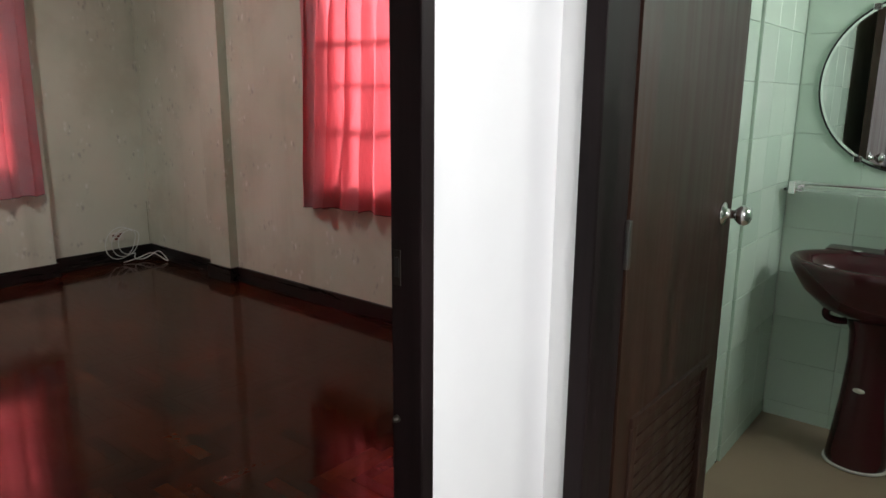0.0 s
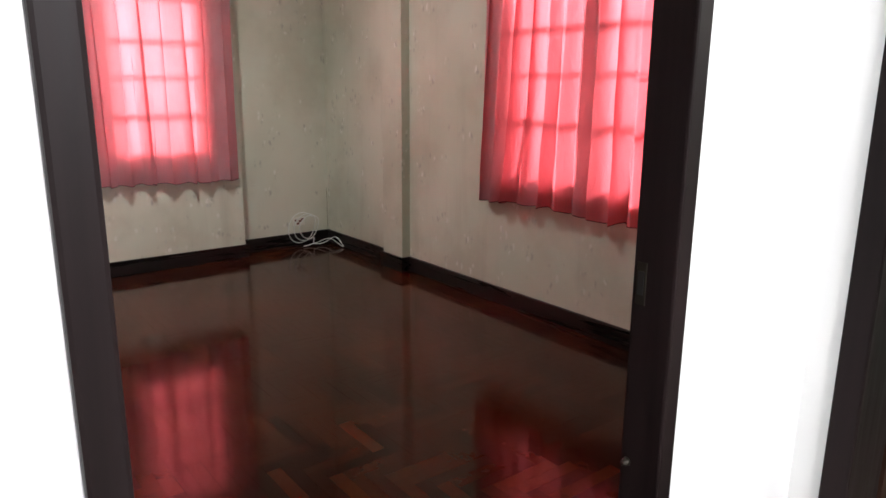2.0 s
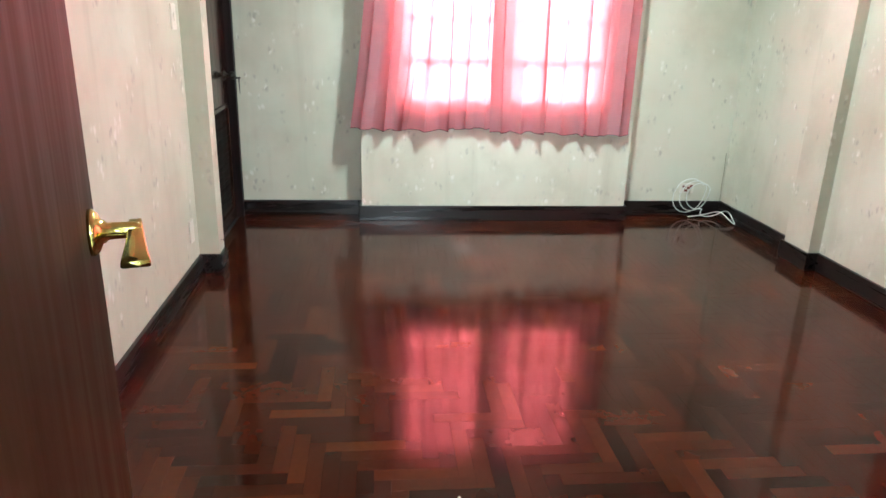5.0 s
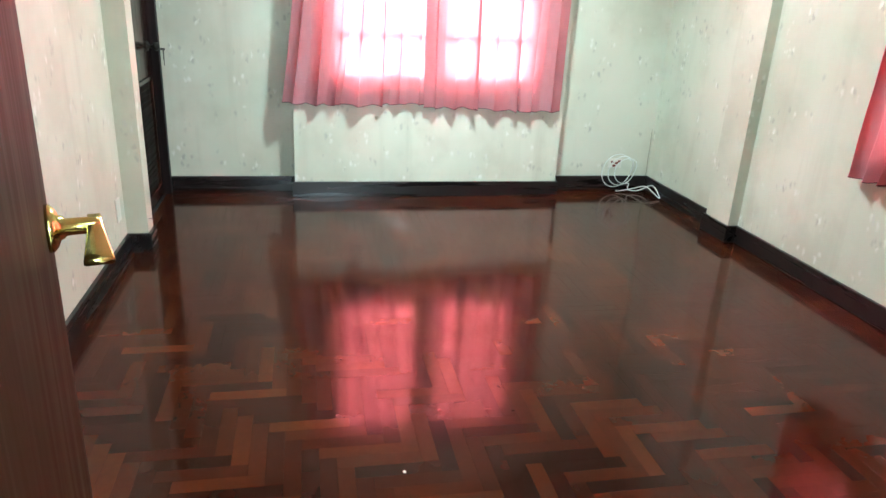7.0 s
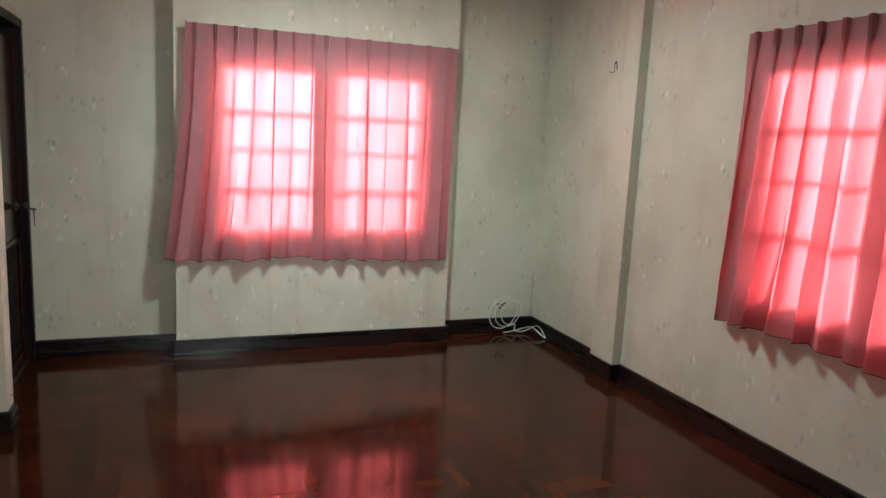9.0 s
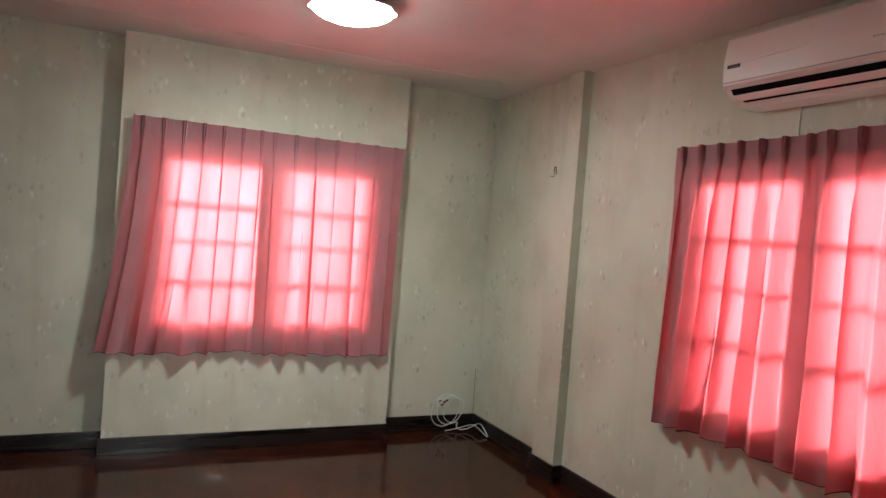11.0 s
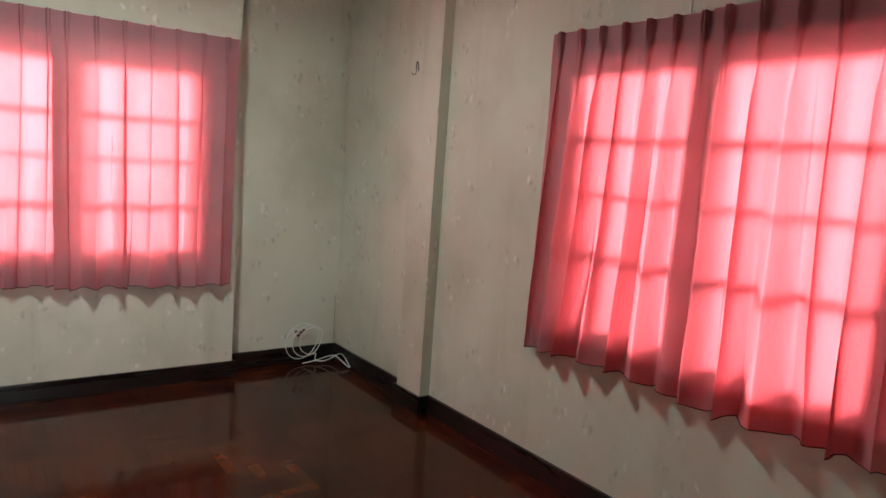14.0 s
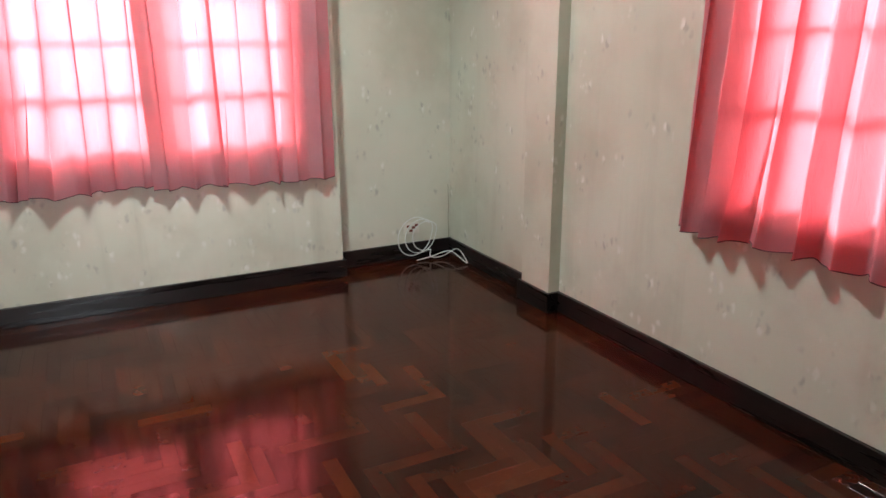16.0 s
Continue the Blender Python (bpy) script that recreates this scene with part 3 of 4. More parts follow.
    thread = tube("hem_thread", [tuple(p) for p in edge], 0.0022, THREAD, 1)
    under(top, ob, hem, heading, lining, thread, *sides)
    return tagged(top, "thin dusty pink pinch-pleated curtain drawn before the window", "curtain", "pink bedroom curtains")


THREAD = material("maroon_thread", 0.8, 0, (0.09, 0.018, 0.028))
TAPE = make_paint("heading_tape", (0.42, 0.24, 0.27), 0.8)
curtain_panel("x", XP, 1, 1.968, 2.79, 0.072, 0.638, 2.076, 7, 3, 0.135, 0.0)
curtain_panel("x", XP, 1, 2.745, 3.712, 0.080, 0.618, 2.073, 7, 7, -0.01, 0.0)
curtain_panel("y", YN, -1, -3.070, -2.255, 0.092, 0.652, 2.030, 7, 11, 0.055, 0.01)
curtain_panel("y", YN, -1, -2.280, -1.53, 0.100, 0.655, 2.036, 6, 17, -0.02, 0.02)


def curtain_rail(plane, wall, into, a0, a1, z, off):
    lo, hi = sorted((wall + into * (off - 0.016), wall + into * (off + 0.002)))
    row = (lo, hi, a0, a1, z - 0.012, z + 0.012) if plane == "x" else (a0, a1, lo, hi, z - 0.012, z + 0.012)
    top = empty("curtain_rail", wall if plane == "x" else (a0 + a1) / 2, (a0 + a1) / 2 if plane == "x" else wall, z)
    parts = [boxes("rail", [row], AC_WHITE, 0.003)]
    for a in (a0 + 0.1, (a0 + a1) / 2, a1 - 0.1):
        lo2, hi2 = sorted((wall, wall + into * (off - 0.014)))
        parts.append(boxes("bracket", [(lo2, hi2, a - 0.01, a + 0.01, z - 0.018, z + 0.018) if plane == "x" else (a - 0.01, a + 0.01, lo2, hi2, z - 0.018, z + 0.018)], STEEL))
    under(top, *parts)
    return tagged(top, "slim white curtain rail behind the curtain heading", "curtain rail")


curtain_rail("x", XP, 1, 2.0, 3.70, 2.03, 0.046)
curtain_rail("y", YN, -1, -2.95, -1.55, 1.985, 0.076)

# ---------------------------------------------------------------- ceiling lamp


def ceiling_lamp(x, y):
    top = empty("ceiling_lamp", x, y, CEIL)
    base = lathe("base", [(0.13, 0), (0.15, -0.01), (0.15, -0.03), (0.12, -0.04)], AC_WHITE, 40, at=(x, y, CEIL))
    bm = bmesh.new()
    seg, rings = 96, []
    for r, z in ((0.10, -0.032), (0.19, -0.030), (0.205, -0.034), (0.205, -0.042), (0.19, -0.052), (0.16, -0.070), (0.12, -0.085), (0.07, -0.096), (0.02, -0.100)):
        ringv = []
        for i in range(seg):
            a = 2 * math.pi * i / seg
            w = 1 + 0.03 * math.cos(10 * a) * min(1.0, max(0.0, (r - 0.1) / 0.1))
            ringv.append(bm.verts.new((x + r * w * math.cos(a), y + r * w * math.sin(a), CEIL + z)))
        rings.append(ringv)
    for k, (a, b) in enumerate(zip(rings, rings[1:])):
        for i in range(seg):
            f = bm.faces.new((a[i], a[(i + 1) % seg], b[(i + 1) % seg], b[i]))
            f.material_index = 1 if k < 3 else 0
    bm.faces.new(rings[-1])
    shade = finish("shade", bm, [LAMP_GLOW, LAMP_RIM], True)
    nub = lathe("finial", [(0.012, 0), (0.014, -0.006), (0.009, -0.013), (0.002, -0.015)], PLATE, 20, at=(x, y, CEIL - 0.099))
    under(top, base, shade, nub)
    return tagged(top, "lit round ceiling lamp with a scalloped white glass shade", "ceiling lamp")


ceiling_lamp(-3.60, 2.88)

# ---------------------------------------------------------------- air conditioner


def air_conditioner():
    x0, x1, yb = -2.680, -1.765, YN
    top = empty("air_conditioner", (x0 + x1) / 2, yb, 2.2)
    # side profile: y out from the wall, z
    prof = [(0.0, 2.485), (0.16, 2.485), (0.195, 2.478), (0.212, 2.462), (0.224, 2.36), (0.226, 2.275), (0.220, 2.258), (0.205, 2.25)]
    under_p = [(0.17, 2.205), (0.10, 2.178), (0.0, 2.172)]
    bm = bmesh.new()
    full = prof + under_p
    L = [bm.verts.new((x0, yb - d, z)) for d, z in full]
    R = [bm.verts.new((x1, yb - d, z)) for d, z in full]
    for i in range(len(full) - 1):
        bm.faces.new((L[i], L[i + 1], R[i + 1], R[i]))
    bm.faces.new((L[-1], L[0], R[0], R[-1]))
    bm.faces.new(L)
    bm.faces.new(R)
    bmesh.ops.bevel(bm, geom=[e for e in bm.edges if abs(e.verts[0].co.x - e.verts[1].co.x) < 1e-6], offset=0.006, segments=2, affect="EDGES")
    body = finish("body", bm, AC_WHITE)
    def strip(part, d0, z0, d1, z1, t, mat, inset):
        """A long slat between two lines of the side profile, standing t proud of them."""
        k = t / math.hypot(d1 - d0, z1 - z0)
        nd, nz = (z0 - z1) * k, (d1 - d0) * k
        edge = [(d0, z0), (d1, z1), (d1 + nd, z1 + nz), (d0 + nd, z0 + nz)]
        sb = bmesh.new()
        ends = [[sb.verts.new((x, yb - d, z)) for d, z in edge] for x in (x0 + inset, x1 - inset)]
        for i in range(4):
            sb.faces.new((ends[0][i], ends[0][(i + 1) % 4], ends[1][(i + 1) % 4], ends[1][i]))
        sb.faces.new(ends[0])
        sb.faces.new(ends[1])
        return finish(part, sb, mat)

    # outlet and vane gap are solid dark strips, the openings' shade in their colour
    vent = strip("outlet", 0.203, 2.243, 0.184, 2.221, 0.003, SLOT_BLACK, 0.035)
    vane = strip("vane", 0.184, 2.222, 0.157, 2.202, 0.008, AC_WHITE, 0.05)
    gap = strip("vane_gap", 0.156, 2.200, 0.140, 2.194, 0.003, SLOT_BLACK, 0.06)
    cap = boxes("end_cap", [(x1, x1 + 0.012, yb - 0.20, yb, 2.19, 2.475)], AC_WHITE, 0.005)
    sensor = boxes("signal_window", [(x1 + 0.012, x1 + 0.014, yb - 0.15, yb - 0.07, 2.34, 2.44)], GREY)
    # chrome trim line, its tapering reflection modelled as a white lens shape
    tb = bmesh.new()
    spine = []
    for i in range(13):
        f = i / 12
        h = 0.0005 + 0.0065 * math.sin(math.pi * f) ** 0.8
        x = -2.570 + 0.315 * f
        spine.append([tb.verts.new((x, yb - d, 2.352 + 0.010 * f + z)) for d, z in ((0.222, -h), (0.2285, -0.4 * h), (0.2285, 0.4 * h), (0.222, h))])
    for a, b in zip(spine, spine[1:]):
        for i in range(4):
            tb.faces.new((a[i], a[(i + 1) % 4], b[(i + 1) % 4], b[i]))
    tb.faces.new(spine[0])
    tb.faces.new(spine[-1])
    trim = finish("trim_glint", tb, GLINT_WHITE)
    brand = boxes("maker_mark", [(x0 + 0.025 + 0.014 * i, x0 + 0.035 + 0.014 * i, yb - 0.2275, yb - 0.224, 2.330, 2.346) for i in range(5)], INK)
    ticks = boxes("small_print", [(-2.0 + 0.016 * i, -1.991 + 0.016 * i, yb - 0.2275, yb - 0.224, 2.330, 2.334) for i in range(6)], GREY)
    seam = boxes("panel_seam", [(x0 + 0.012, x1 - 0.004, yb - 0.2275, yb - 0.222, 2.268, 2.271)], GREY)
    label = boxes("energy_label", [(-1.922, -1.826, yb - 0.2285, yb - 0.222, 2.300, 2.395)], YELLOW)
    lathe_disc = lathe("energy_dial", [(0.0, 0), (0.040, 0), (0.040, 0.0015), (0.0, 0.0015)], INK, 32)
    lathe_disc.matrix_world = pose(-1.874, yb - 0.2235, 2.398, 90, 0, 0)
    inner = lathe("energy_dial_face", [(0.0, 0), (0.030, 0), (0.030, 0.001), (0.0, 0.001)], PLATE, 32)
    hub = lathe("energy_dial_hub", [(0.0, 0), (0.017, 0), (0.017, 0.001), (0.0, 0.001)], RED, 32)
    hub.matrix_world = pose(-1.874, yb - 0.2288, 2.398, 90, 0, 0)
    inner.matrix_world = pose(-1.874, yb - 0.2275, 2.398, 90, 0, 0)
    bars = boxes("label_bars", [(-1.914 + 0.006 * (i % 2), -1.838 - 0.012 * (i % 3), yb - 0.2293, yb - 0.2284, 2.301 + 0.012 * i, 2.301 + 0.012 * i + (0.010, 0.003, 0.003, 0.002, 0.003)[i]) for i in range(5)], INK)
    cu = bpy.data.curves.new("number", "FONT")
    cu.body, cu.size, cu.align_x, cu.align_y, cu.extrude = "5", 0.030, "CENTER", "CENTER", 0.0004
    cu.materials.append(PLATE)
    number = new("number", cu)
    number.matrix_world = pose(-1.874, yb - 0.2305, 2.398, 90, 0, 0)
    under(top, body, seam, vent, vane, gap, cap, sensor, trim, brand, ticks, label, lathe_disc, inner, hub, bars, number)
    return tagged(top, "white wall-mounted split air conditioner with a yellow energy label", "air conditioner")


air_conditioner()

keys()

# ---------------------------------------------------------------- small things of the bedroom


def wall_plate(name, x, z, label, category, rocker):
    top = empty(name, x, YS, z)
    parts = [boxes("plate", [(x - 0.036, x + 0.036, YS, YS + 0.008, z - 0.058, z + 0.058)], PLATE, 0.003)]
    if rocker:
        parts.append(boxes("rocker", [(x - 0.012, x + 0.012, YS + 0.007, YS + 0.013, z - 0.02, z + 0.02)], PLATE, 0.002))
    else:
        parts.append(boxes("cover", [(x - 0.014, x + 0.014, YS + 0.007, YS + 0.010, z - 0.03, z + 0.03)], PLATE, 0.002))
    under(top, *parts)
    return tagged(top, label, category)


wall_plate("light_switch", -3.87, 1.31, "ivory plastic light switch on the wallpapered wall", "switch", True)
wall_plate("blank_outlet", -3.85, 0.27, "ivory plastic outlet plate low on the wallpapered wall", "outlet", False)


def corner_outlet():
    x, y, z = XW, 4.268, 0.200
    top = empty("corner_outlet", x, y, z)
    parts = [boxes("plate", [(x, x + 0.007, y - 0.055, y + 0.055, z - 0.036, z + 0.036)], PLATE, 0.003)]
    for dy, dz in ((-0.022, 0.012), (0.012, 0.004), (-0.006, -0.016), (0.034, 0.016)):
        parts.append(boxes("terminal", [(x + 0.007, x + 0.012, y + dy - 0.011, y + dy + 0.011, z + dz - 0.008, z + dz + 0.008)], RUST, 0.001))
    under(top, *parts)
    return tagged(top, "old ivory outlet plate with rust-red open terminals", "outlet")


RUST = make_paint("rusty_copper", (0.16, 0.03, 0.015), 0.6, 0.1)
corner_outlet()


def cable_coil():
    """A loose coil of white cable that leans on the wall by the corner, with a tail along the floor."""
    pts = []
    cx, cy, cz = -5.085, 4.272, 0.160
    for i in range(0, 34):
        a = 2 * math.pi * i / 12 + 0.6
        k = i // 12
        r = 0.135 - 0.014 * k + 0.005 * math.sin(2.1 * a)
        pts.append((cx + 0.010 * k + 0.012 * math.sin(a), cy - 0.012 + 0.035 * k + r * 0.88 * math.cos(a), max(0.010, cz + r * math.sin(a))))
    pts += [(-5.05, 4.33, 0.02), (-5.03, 4.42, 0.012), (-5.04, 4.49, 0.04), (-5.0, 4.52, 0.075), (-4.95, 4.525, 0.06), (-4.87, 4.52, 0.02), (-4.84, 4.515, 0.007), (-4.88, 4.50, 0.02), (-4.95, 4.48, 0.055), (-5.0, 4.46, 0.07), (-5.05, 4.40, 0.03), (-5.06, 4.33, 0.014), (-5.055, 4.26, 0.010)]
    ob = tube("cable", pts, 0.0034, WHITE_CABLE)
    return tagged(ob, "loose coil of white cable leaning on the corner baseboard", "cable")


cable_coil()


def corner_wire():
    pts = [(XW + 0.006, 4.545, 0.10 + 0.06 * i) for i in range(7)]
    pts = [(x + 0.002 * math.sin(3 * i), y - 0.010 + 0.003 * math.sin(2 * i), z) for i, (x, y, z) in enumerate(pts)]
    return tagged(tube("corner_wire", pts, 0.0022, OLD_CABLE), "thin dirty grey-green wire running up the wallpapered corner", "wire")


corner_wire()


def wire_hook():
    pts = [(-4.33, YN - 0.006, 1.950), (-4.315, YN - 0.016, 1.940), (-4.26, YN - 0.020, 1.938), (-4.215, 4.50, 1.948), (-4.185, 4.474, 1.975), (-4.170, 4.472, 2.005), (-4.160, 4.474, 1.985), (-4.158, 4.476, 1.945)]
    return tagged(tube("wire_hook", pts, 0.0027, BLACK), "bent black wire hook on the wall pillar", "hook")


wire_hook()


def nail(name, x, y, z, d):
    ob = lathe(name, [(0.0, 0), (0.0016, 0), (0.0016, 0.014), (0.005, 0.015), (0.005, 0.017), (0.0, 0.017)], STEEL, 12)
    ob.matrix_world = look((x, y, z), (x - d[0], y - d[1], z - d[2]))
    return tagged(ob, "small steel nail driven into the wallpapered wall", "nail", "nails in the walls")


nail("nail", XP, 1.975, 2.085, (1, 0, 0))
nail("nail", -4.02, 1.165, 0.17, (0, 1, 0))
nail("nail", -2.0, YN, 2.08, (0, -1, 0))


def pipe_trim():
    ob = boxes("drain_trunking", [(-2.448, -2.443, YN - 0.008, YN, 2.02, 2.172)], PLATE, 0.002)
    return tagged(ob, "thin ivory trunking under the air conditioner", "trunking")


pipe_trim()


def strike_plate():
    y = DOOR1 - 0.030
    top = empty("strike_plate", -0.49, y, 1.05)
    parts = [boxes("plate", [(-0.502, -0.487, y - 0.001, y + 0.001, 1.022, 1.078)], BRASS_OLD, 0.0008), boxes("slot", [(-0.499, -0.490, y - 0.002, y - 0.0008, 1.035, 1.066)], BLACK)]
    under(top, *parts)
    return tagged(top, "worn brass strike plate on the dark door jamb", "strike plate")


strike_plate()


def jamb_catch():
    y = DOOR1 - 0.030
    ob = lathe("door_catch", [(0.0, 0), (0.006, 0), (0.006, 0.004), (0.004, 0.006), (0.004, 0.010), (0.0, 0.011)], BRASS_OLD, 16)
    ob.matrix_world = pose(-0.496, y, 0.80, 90, 0, 0)
    return tagged(ob, "small worn brass catch on the dark door jamb", "catch")


jamb_catch()

# ---------------------------------------------------------------- bathroom


def basin(cx, cy):
    """Pedestal wash basin: an oval bowl on a flared column."""
    top = empty("wash_basin", cx, cy, 0)
    bm = bmesh.new()
    seg = 48
    rings = []
    # outside, up from the neck, over the rim and down into the bowl: (half width, half depth, z)
    drop = 0.04
    shape = [(0.10, 0.09, 0.60), (0.17, 0.13, 0.625), (0.235, 0.175, 0.68), (0.275, 0.205, 0.745), (0.287, 0.214, 0.775), (0.287, 0.214, 0.788), (0.280, 0.208, 0.795), (0.262, 0.192, 0.794), (0.245, 0.165, 0.780), (0.225, 0.145, 0.74), (0.17, 0.11, 0.68), (0.08, 0.05, 0.655), (0.02, 0.015, 0.652)]
    for k, (hw, hd, z) in enumerate(shape):
        shift = -0.02 if k >= 8 else 0.0
        row = []
        for i in range(seg):
            a = 2 * math.pi * i / seg
            y = hd * math.sin(a)
            if y > 0:
                y *= 0.92
            row.append(bm.verts.new((cx + hw * math.cos(a), cy - 0.03 + shift + y, z - drop)))
        rings.append(row)
    for a, b in zip(rings, rings[1:]):
        for i in range(seg):
            bm.faces.new((a[i], a[(i + 1) % seg], b[(i + 1) % seg], b[i]))
    bm.faces.new(rings[0])
    bm.faces.new(rings[-1])
    bowl = finish("bowl", bm, PORCELAIN, True)
    deck = boxes("deck", [(cx - 0.21, cx + 0.21, cy + 0.12, 4.749, 0.70, 0.757)], PORCELAIN, 0.012)
    column = lathe("pedestal", [(0.095, 0.0), (0.102, 0.012), (0.098, 0.05), (0.078, 0.25), (0.070, 0.40), (0.076, 0.50), (0.095, 0.55), (0.10, 0.57)], PORCELAIN, 40, 1.0, 0.9, at=(cx, cy, 0))
    ringp = lathe("grout_ring", [(0.100, 0.0), (0.108, 0.0), (0.108, 0.008), (0.100, 0.008)], AC_WHITE, 40, 1.0, 0.9, at=(cx, cy, 0.0))
    collar = lathe("collar", [(0.097, 0.0), (0.106, 0.002), (0.106, 0.010), (0.097, 0.012)], PLATE, 40, 1.0, 0.9, at=(cx, cy, 0.555))
    tap = lathe("tap", [(0.022, 0), (0.022, 0.008), (0.012, 0.016), (0.012, 0.06), (0.020, 0.066), (0.022, 0.09), (0.012, 0.097)], CHROME, 24, at=(cx, cy + 0.165, 0.757))
    spout = tube("spout", [(cx, cy + 0.165, 0.795), (cx, cy + 0.12, 0.81), (cx, cy + 0.07, 0.81), (cx, cy + 0.045, 0.788)], 0.011, CHROME)
    trap = tube("drain_hose", [(cx - 0.08, cy + 0.02, 0.60), (cx - 0.13, cy + 0.02, 0.585), (cx - 0.172, cy + 0.03, 0.545), (cx - 0.158, cy + 0.05, 0.50), (cx - 0.08, cy + 0.08, 0.50), (cx - 0.05, cy + 0.22, 0.50)], 0.014, PORCELAIN)
    soap = lathe("overflow_ring", [(0.0, 0), (0.016, 0), (0.016, 0.003), (0.0, 0.004)], CHROME, 20, at=(cx - 0.10, cy + 0.13, 0.757))
    mark = lathe("maker_badge", [(0.0, 0), (0.020, 0), (0.020, 0.002), (0.0, 0.002)], PLATE, 24, 1.0, 0.45)
    mark.matrix_world = pose(cx - 0.012, cy - 0.0685, 0.30, 87, 0, -8)
    under(top, bowl, deck, column, ringp, collar, tap, spout, trap, soap, mark)
    return tagged(top, "maroon porcelain pedestal wash basin with a chrome tap", "wash basin")


basin(-0.08, 4.515)


def wall_mirror(cx, z, r):
    top = empty("wall_mirror", cx, 4.748, z)
    glass = lathe("glass", [(0.0, 0), (r, 0), (r, 0.004), (r - 0.012, 0.006), (0.0, 0.006)], MIRROR, 72)
    glass.data.polygons.foreach_set("use_smooth", [False] * len(glass.data.polygons))
    glass.matrix_world = pose(cx, 4.744, z, 90, 0, 0)
    edge = lathe("edge", [(r, -0.004), (r + 0.004, -0.004), (r + 0.004, 0.004), (r, 0.0045)], BLACK, 72)
    edge.matrix_world = pose(cx, 4.744, z, 90, 0, 0)
    parts = [glass, edge]
    for a in (-60, -120, 60, 120):
        x, zz = cx + r * math.cos(radians(a)), z + r * math.sin(radians(a))
        parts.append(boxes("clip", [(x - 0.014, x + 0.014, 4.734, 4.750, zz - 0.012, zz + 0.012)], CHROME, 0.003))
    under(top, *parts)
    return tagged(top, "round frameless wall mirror with chrome clips", "mirror")


wall_mirror(-0.08, 1.355, 0.312)


def glass_shelf(x0, x1, z):
    top = empty("glass_shelf", (x0 + x1) / 2, 4.748, z)
    pane = boxes("shelf", [(x0, x1, 4.623, 4.733, z - 0.004, z + 0.004)], GLASS, 0.001)
    parts = [pane, tube("rail", [(x0 + 0.02, 4.618, z + 0.028), ((x0 + x1) / 2, 4.618, z + 0.028), (x1 - 0.02, 4.618, z + 0.028)], 0.005, CHROME)]
    for x in (x0 + 0.03, x1 - 0.03):
        parts.append(boxes("bracket", [(x - 0.022, x + 0.022, 4.723, 4.748, z - 0.018, z + 0.026), (x - 0.009, x + 0.009, 4.613, 4.726, z - 0.012, z + 0.010), (x - 0.012, x + 0.012, 4.610, 4.628, z - 0.014, z + 0.034)], CHROME, 0.003))
    under(top, *parts)
    return tagged(top, "narrow glass shelf on chrome brackets below the mirror", "shelf")


glass_shelf(-0.45, 0.20, 0.965)


def crumb(x, y, r, seed):
    """A flake of plaster that has dropped on the floor."""
    rng = random.Random(seed)
    bm = bmesh.new()
    bmesh.ops.create_icosphere(bm, subdivisions=2, radius=r)
    for v in bm.verts:
        v.co = Vector((v.co.x * rng.uniform(0.7, 1.3), v.co.y * rng.uniform(0.6, 1.1), max(-0.001, v.co.z * rng.uniform(0.2, 0.5))))
    ob = finish("plaster_crumb", bm, PLATE)
    ob.location = (x, y, 0.001)
    return tagged(ob, "small white plaster flake lying on the parquet", "debris")


crumb(-2.045, 2.246, 0.006, 4)

# ---------------------------------------------------------------- parquet blocks, laid in a herringbone
PL, PW, PT = 0.26, 0.052, 0.008
TILT = 0.003  # how far a worn block leans


def block_mesh():
    bm = bmesh.new()
    g, c = 0.0001, 0.0003
    lo = [bm.verts.new((x, y, -PT)) for x, y in ((g, g), (PL - g, g), (PL - g, PW - g), (g, PW - g))]
    mi = [bm.verts.new((v.co.x, v.co.y, -c)) for v in lo]
    hi = [bm.verts.new((v.co.x + c * (1 if v.co.x < PL / 2 else -1), v.co.y + c * (1 if v.co.y < PW / 2 else -1), 0)) for v in lo]
    for a, b in ((lo, mi), (mi, hi)):
        for i in range(4):
            bm.faces.new((a[i], a[(i + 1) % 4], b[(i + 1) % 4], b[i]))
    bm.faces.new(hi)
    bmesh.ops.recalc_face_normals(bm, faces=bm.faces)
    me = bpy.data.meshes.new("parquet_block")
    bm.to_mesh(me)
    bm.free()
    me.materials.append(PARQUET)
    return me


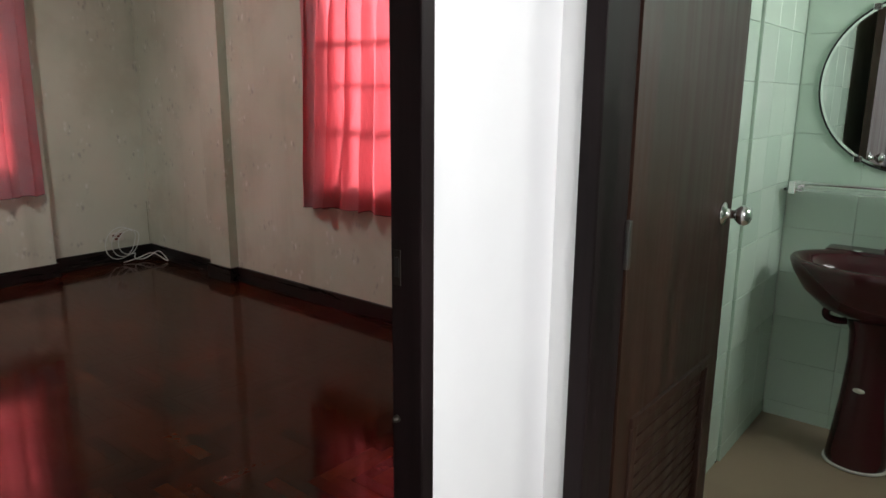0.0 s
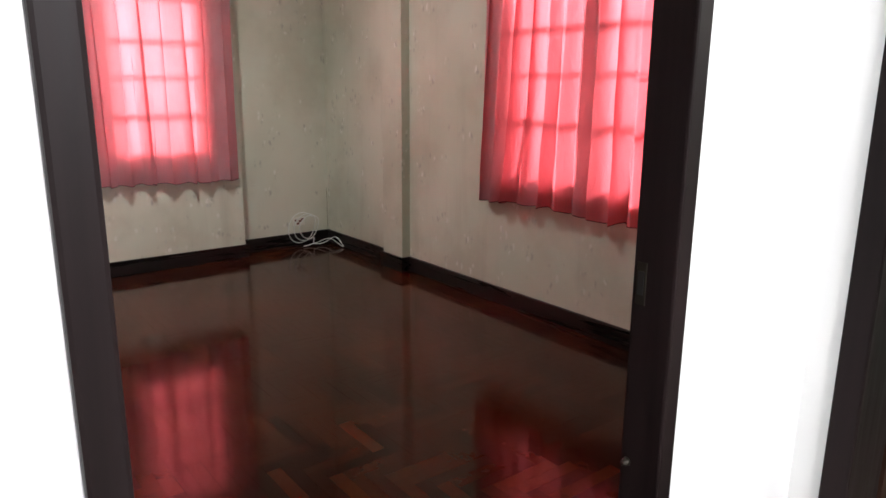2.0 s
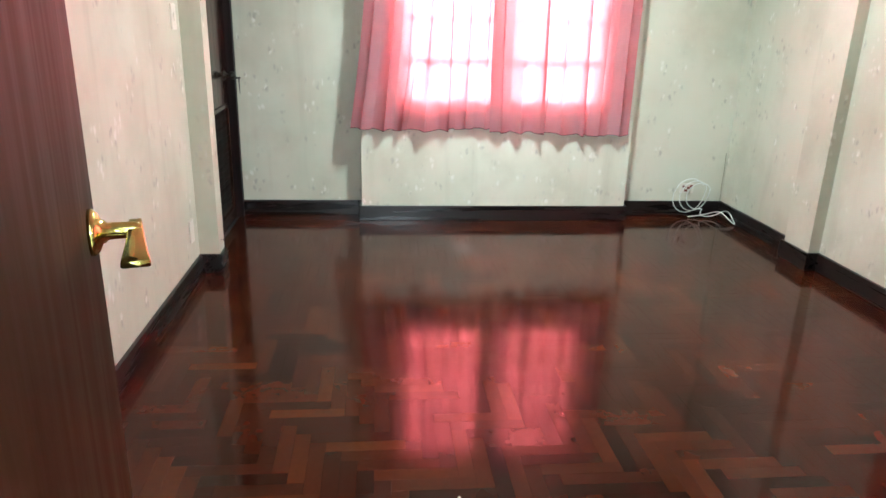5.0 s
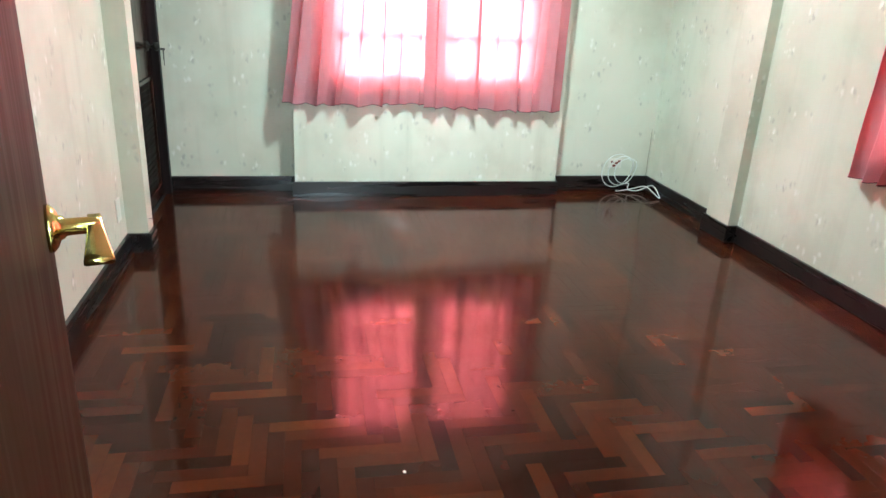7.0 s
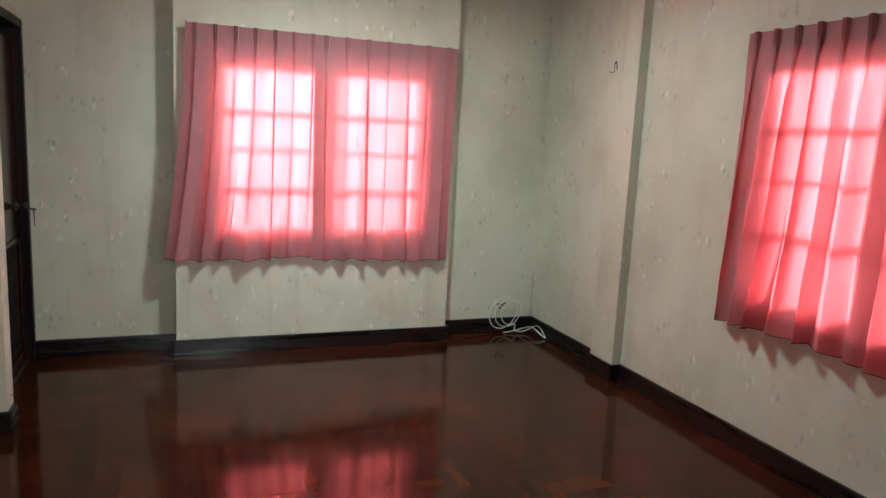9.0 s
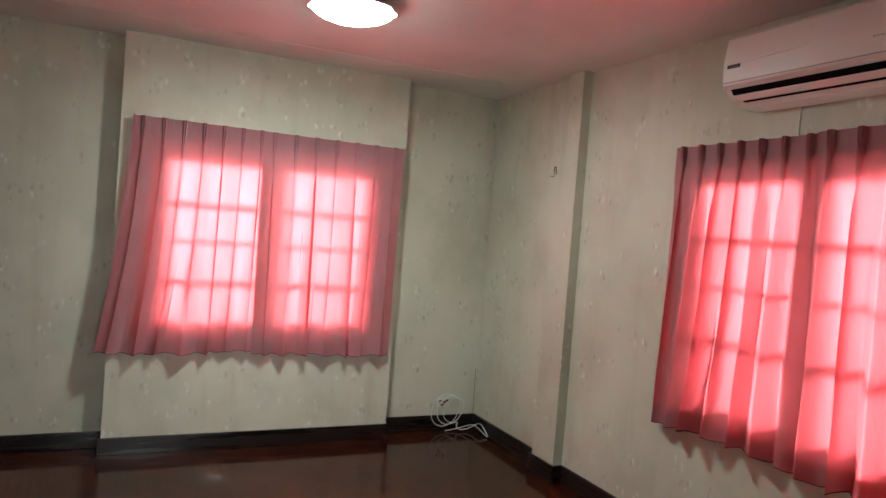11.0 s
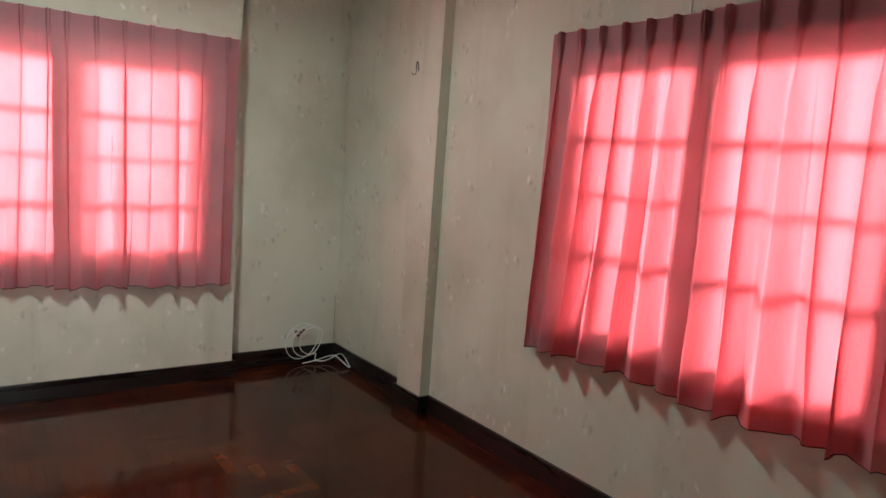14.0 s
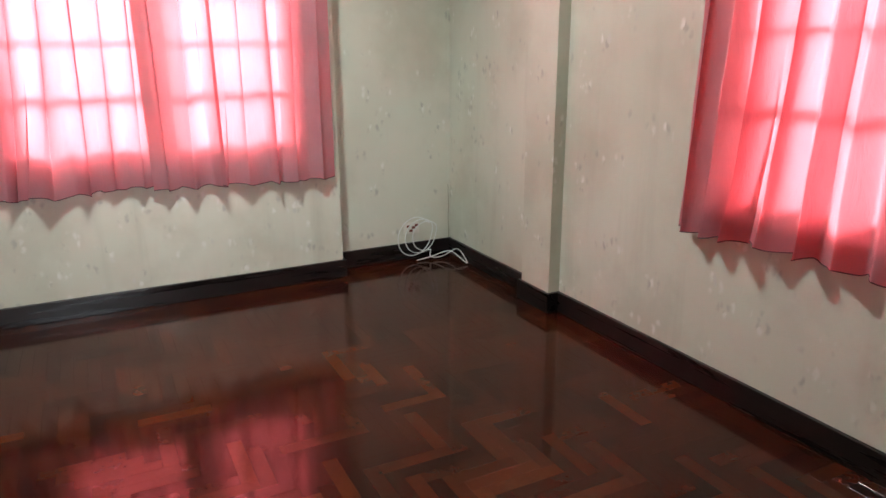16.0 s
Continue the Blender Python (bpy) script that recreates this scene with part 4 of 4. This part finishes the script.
def lay_parquet():
    me = block_mesh()
    rng = random.Random(5)
    floor = bpy.data.objects["floor"]
    n = round(PL / PW)
    spots = []
    for a in range(-90, 140):
        for b in range(-30, 30):
            # each step of the herringbone: one block along x, one along y
            x, y = XW + a * PW + b * PL, YS + a * PW - b * PL
            spots.append((x, y, 0))
            spots.append((x + PL, y + PW - PL, 1))
    kept = []
    for x, y, turned in spots:
        x1, y1 = (x + PW, y + PL) if turned else (x + PL, y + PW)
        if x1 > XW - 0.1 and x1 < -0.452 and y1 > YS - 0.1 and y < YN + 0.1:
            kept.append((x, y, turned, (x + x1) / 2, (y + y1) / 2))
    kept.sort(key=lambda k: math.hypot((k[3] + 2.3) * 0.8, k[4] - 2.9))
    for k, (x, y, turned, cx, cy) in enumerate(kept[:300]):
        ob = new("parquet_block", me)
        ob.parent = floor
        ob.location = (x, y, 0)
        if turned:
            ob.location = (x + PW, y, 0)
            ob.rotation_euler = (0, 0, math.pi / 2)
        ob.rotation_euler.x, ob.rotation_euler.y = rng.uniform(-TILT, TILT), rng.uniform(-TILT, TILT) * 0.4
        ob.location.z = rng.uniform(-0.0002, 0.0)
    verts, faces = [], []
    src = [tuple(v.co) for v in me.vertices]
    poly = [tuple(p.vertices) for p in me.polygons]
    for x, y, turned, cx, cy in kept[300:]:
        o = len(verts)
        ta, tb = rng.uniform(-TILT, TILT), rng.uniform(-TILT, TILT) * 0.4
        for vx, vy, vz in src:
            vz += ta * (vy - PW / 2) + tb * (vx - PL / 2)
            px, py = (x + PW - vy, y + vx) if turned else (x + vx, y + vy)
            # the outer blocks are cut at the walls
            verts.append((min(max(px, XW), -0.452), min(max(py, YS), YN), vz))
        faces += [tuple(i + o for i in p) for p in poly]
    rest = bpy.data.meshes.new("parquet_rest")
    rest.from_pydata(verts, [], faces)
    rest.materials.append(PARQUET)
    ob = new("parquet_blocks", rest)
    ob.parent = floor
    ob["kind"] = "stuff"


lay_parquet()

# ---------------------------------------------------------------- bathroom wall tiles
TW, TH, TT = 0.245, 0.1855, 0.004


def tile_mesh(w):
    bm = bmesh.new()
    g, c = 0.0008, 0.0012
    out = [(g, g), (w - g, g), (w - g, TH - g), (g, TH - g)]
    lo = [bm.verts.new((x, 0, z)) for x, z in out]
    mi = [bm.verts.new((x, -TT + c, z)) for x, z in out]
    hi = [bm.verts.new((x + (c if x < w / 2 else -c), -TT, z + (c if z < TH / 2 else -c))) for x, z in out]
    for a, b in ((lo, mi), (mi, hi)):
        for i in range(4):
            bm.faces.new((a[i], a[(i + 1) % 4], b[(i + 1) % 4], b[i]))
    bm.faces.new(hi)
    bmesh.ops.recalc_face_normals(bm, faces=bm.faces)
    me = bpy.data.meshes.new("tile")
    bm.to_mesh(me)
    bm.free()
    me.materials.append(TILE)
    return me


def tile_walls():
    wall = bpy.data.objects["wall_bath_north"]
    full, narrow, side = tile_mesh(TW), tile_mesh(0.018), tile_mesh(0.183)
    z0 = -0.128
    for row in range(0, 14):
        z = z0 + row * TH
        if z + TH > CEIL + 0.1:
            break
        for k in range(5):
            t = new("tile", full)
            t.parent, t.location = wall, (-0.462 + k * TW, 4.755, z)
        # the column beside the door: its narrow front and its long side
        t = new("tile", narrow)
        t.parent, t.location = wall, (-0.486, 4.21, z)
        for k in range(3):
            t = new("tile", side)
            t.parent, t.location, t.rotation_euler = wall, (-0.480, 3.652 + k * 0.183, z), (0, 0, math.pi / 2)
            t = new("tile", side)
            t.parent, t.location, t.rotation_euler = wall, (-0.470, 4.206 + k * 0.183, z), (0, 0, math.pi / 2)


tile_walls()
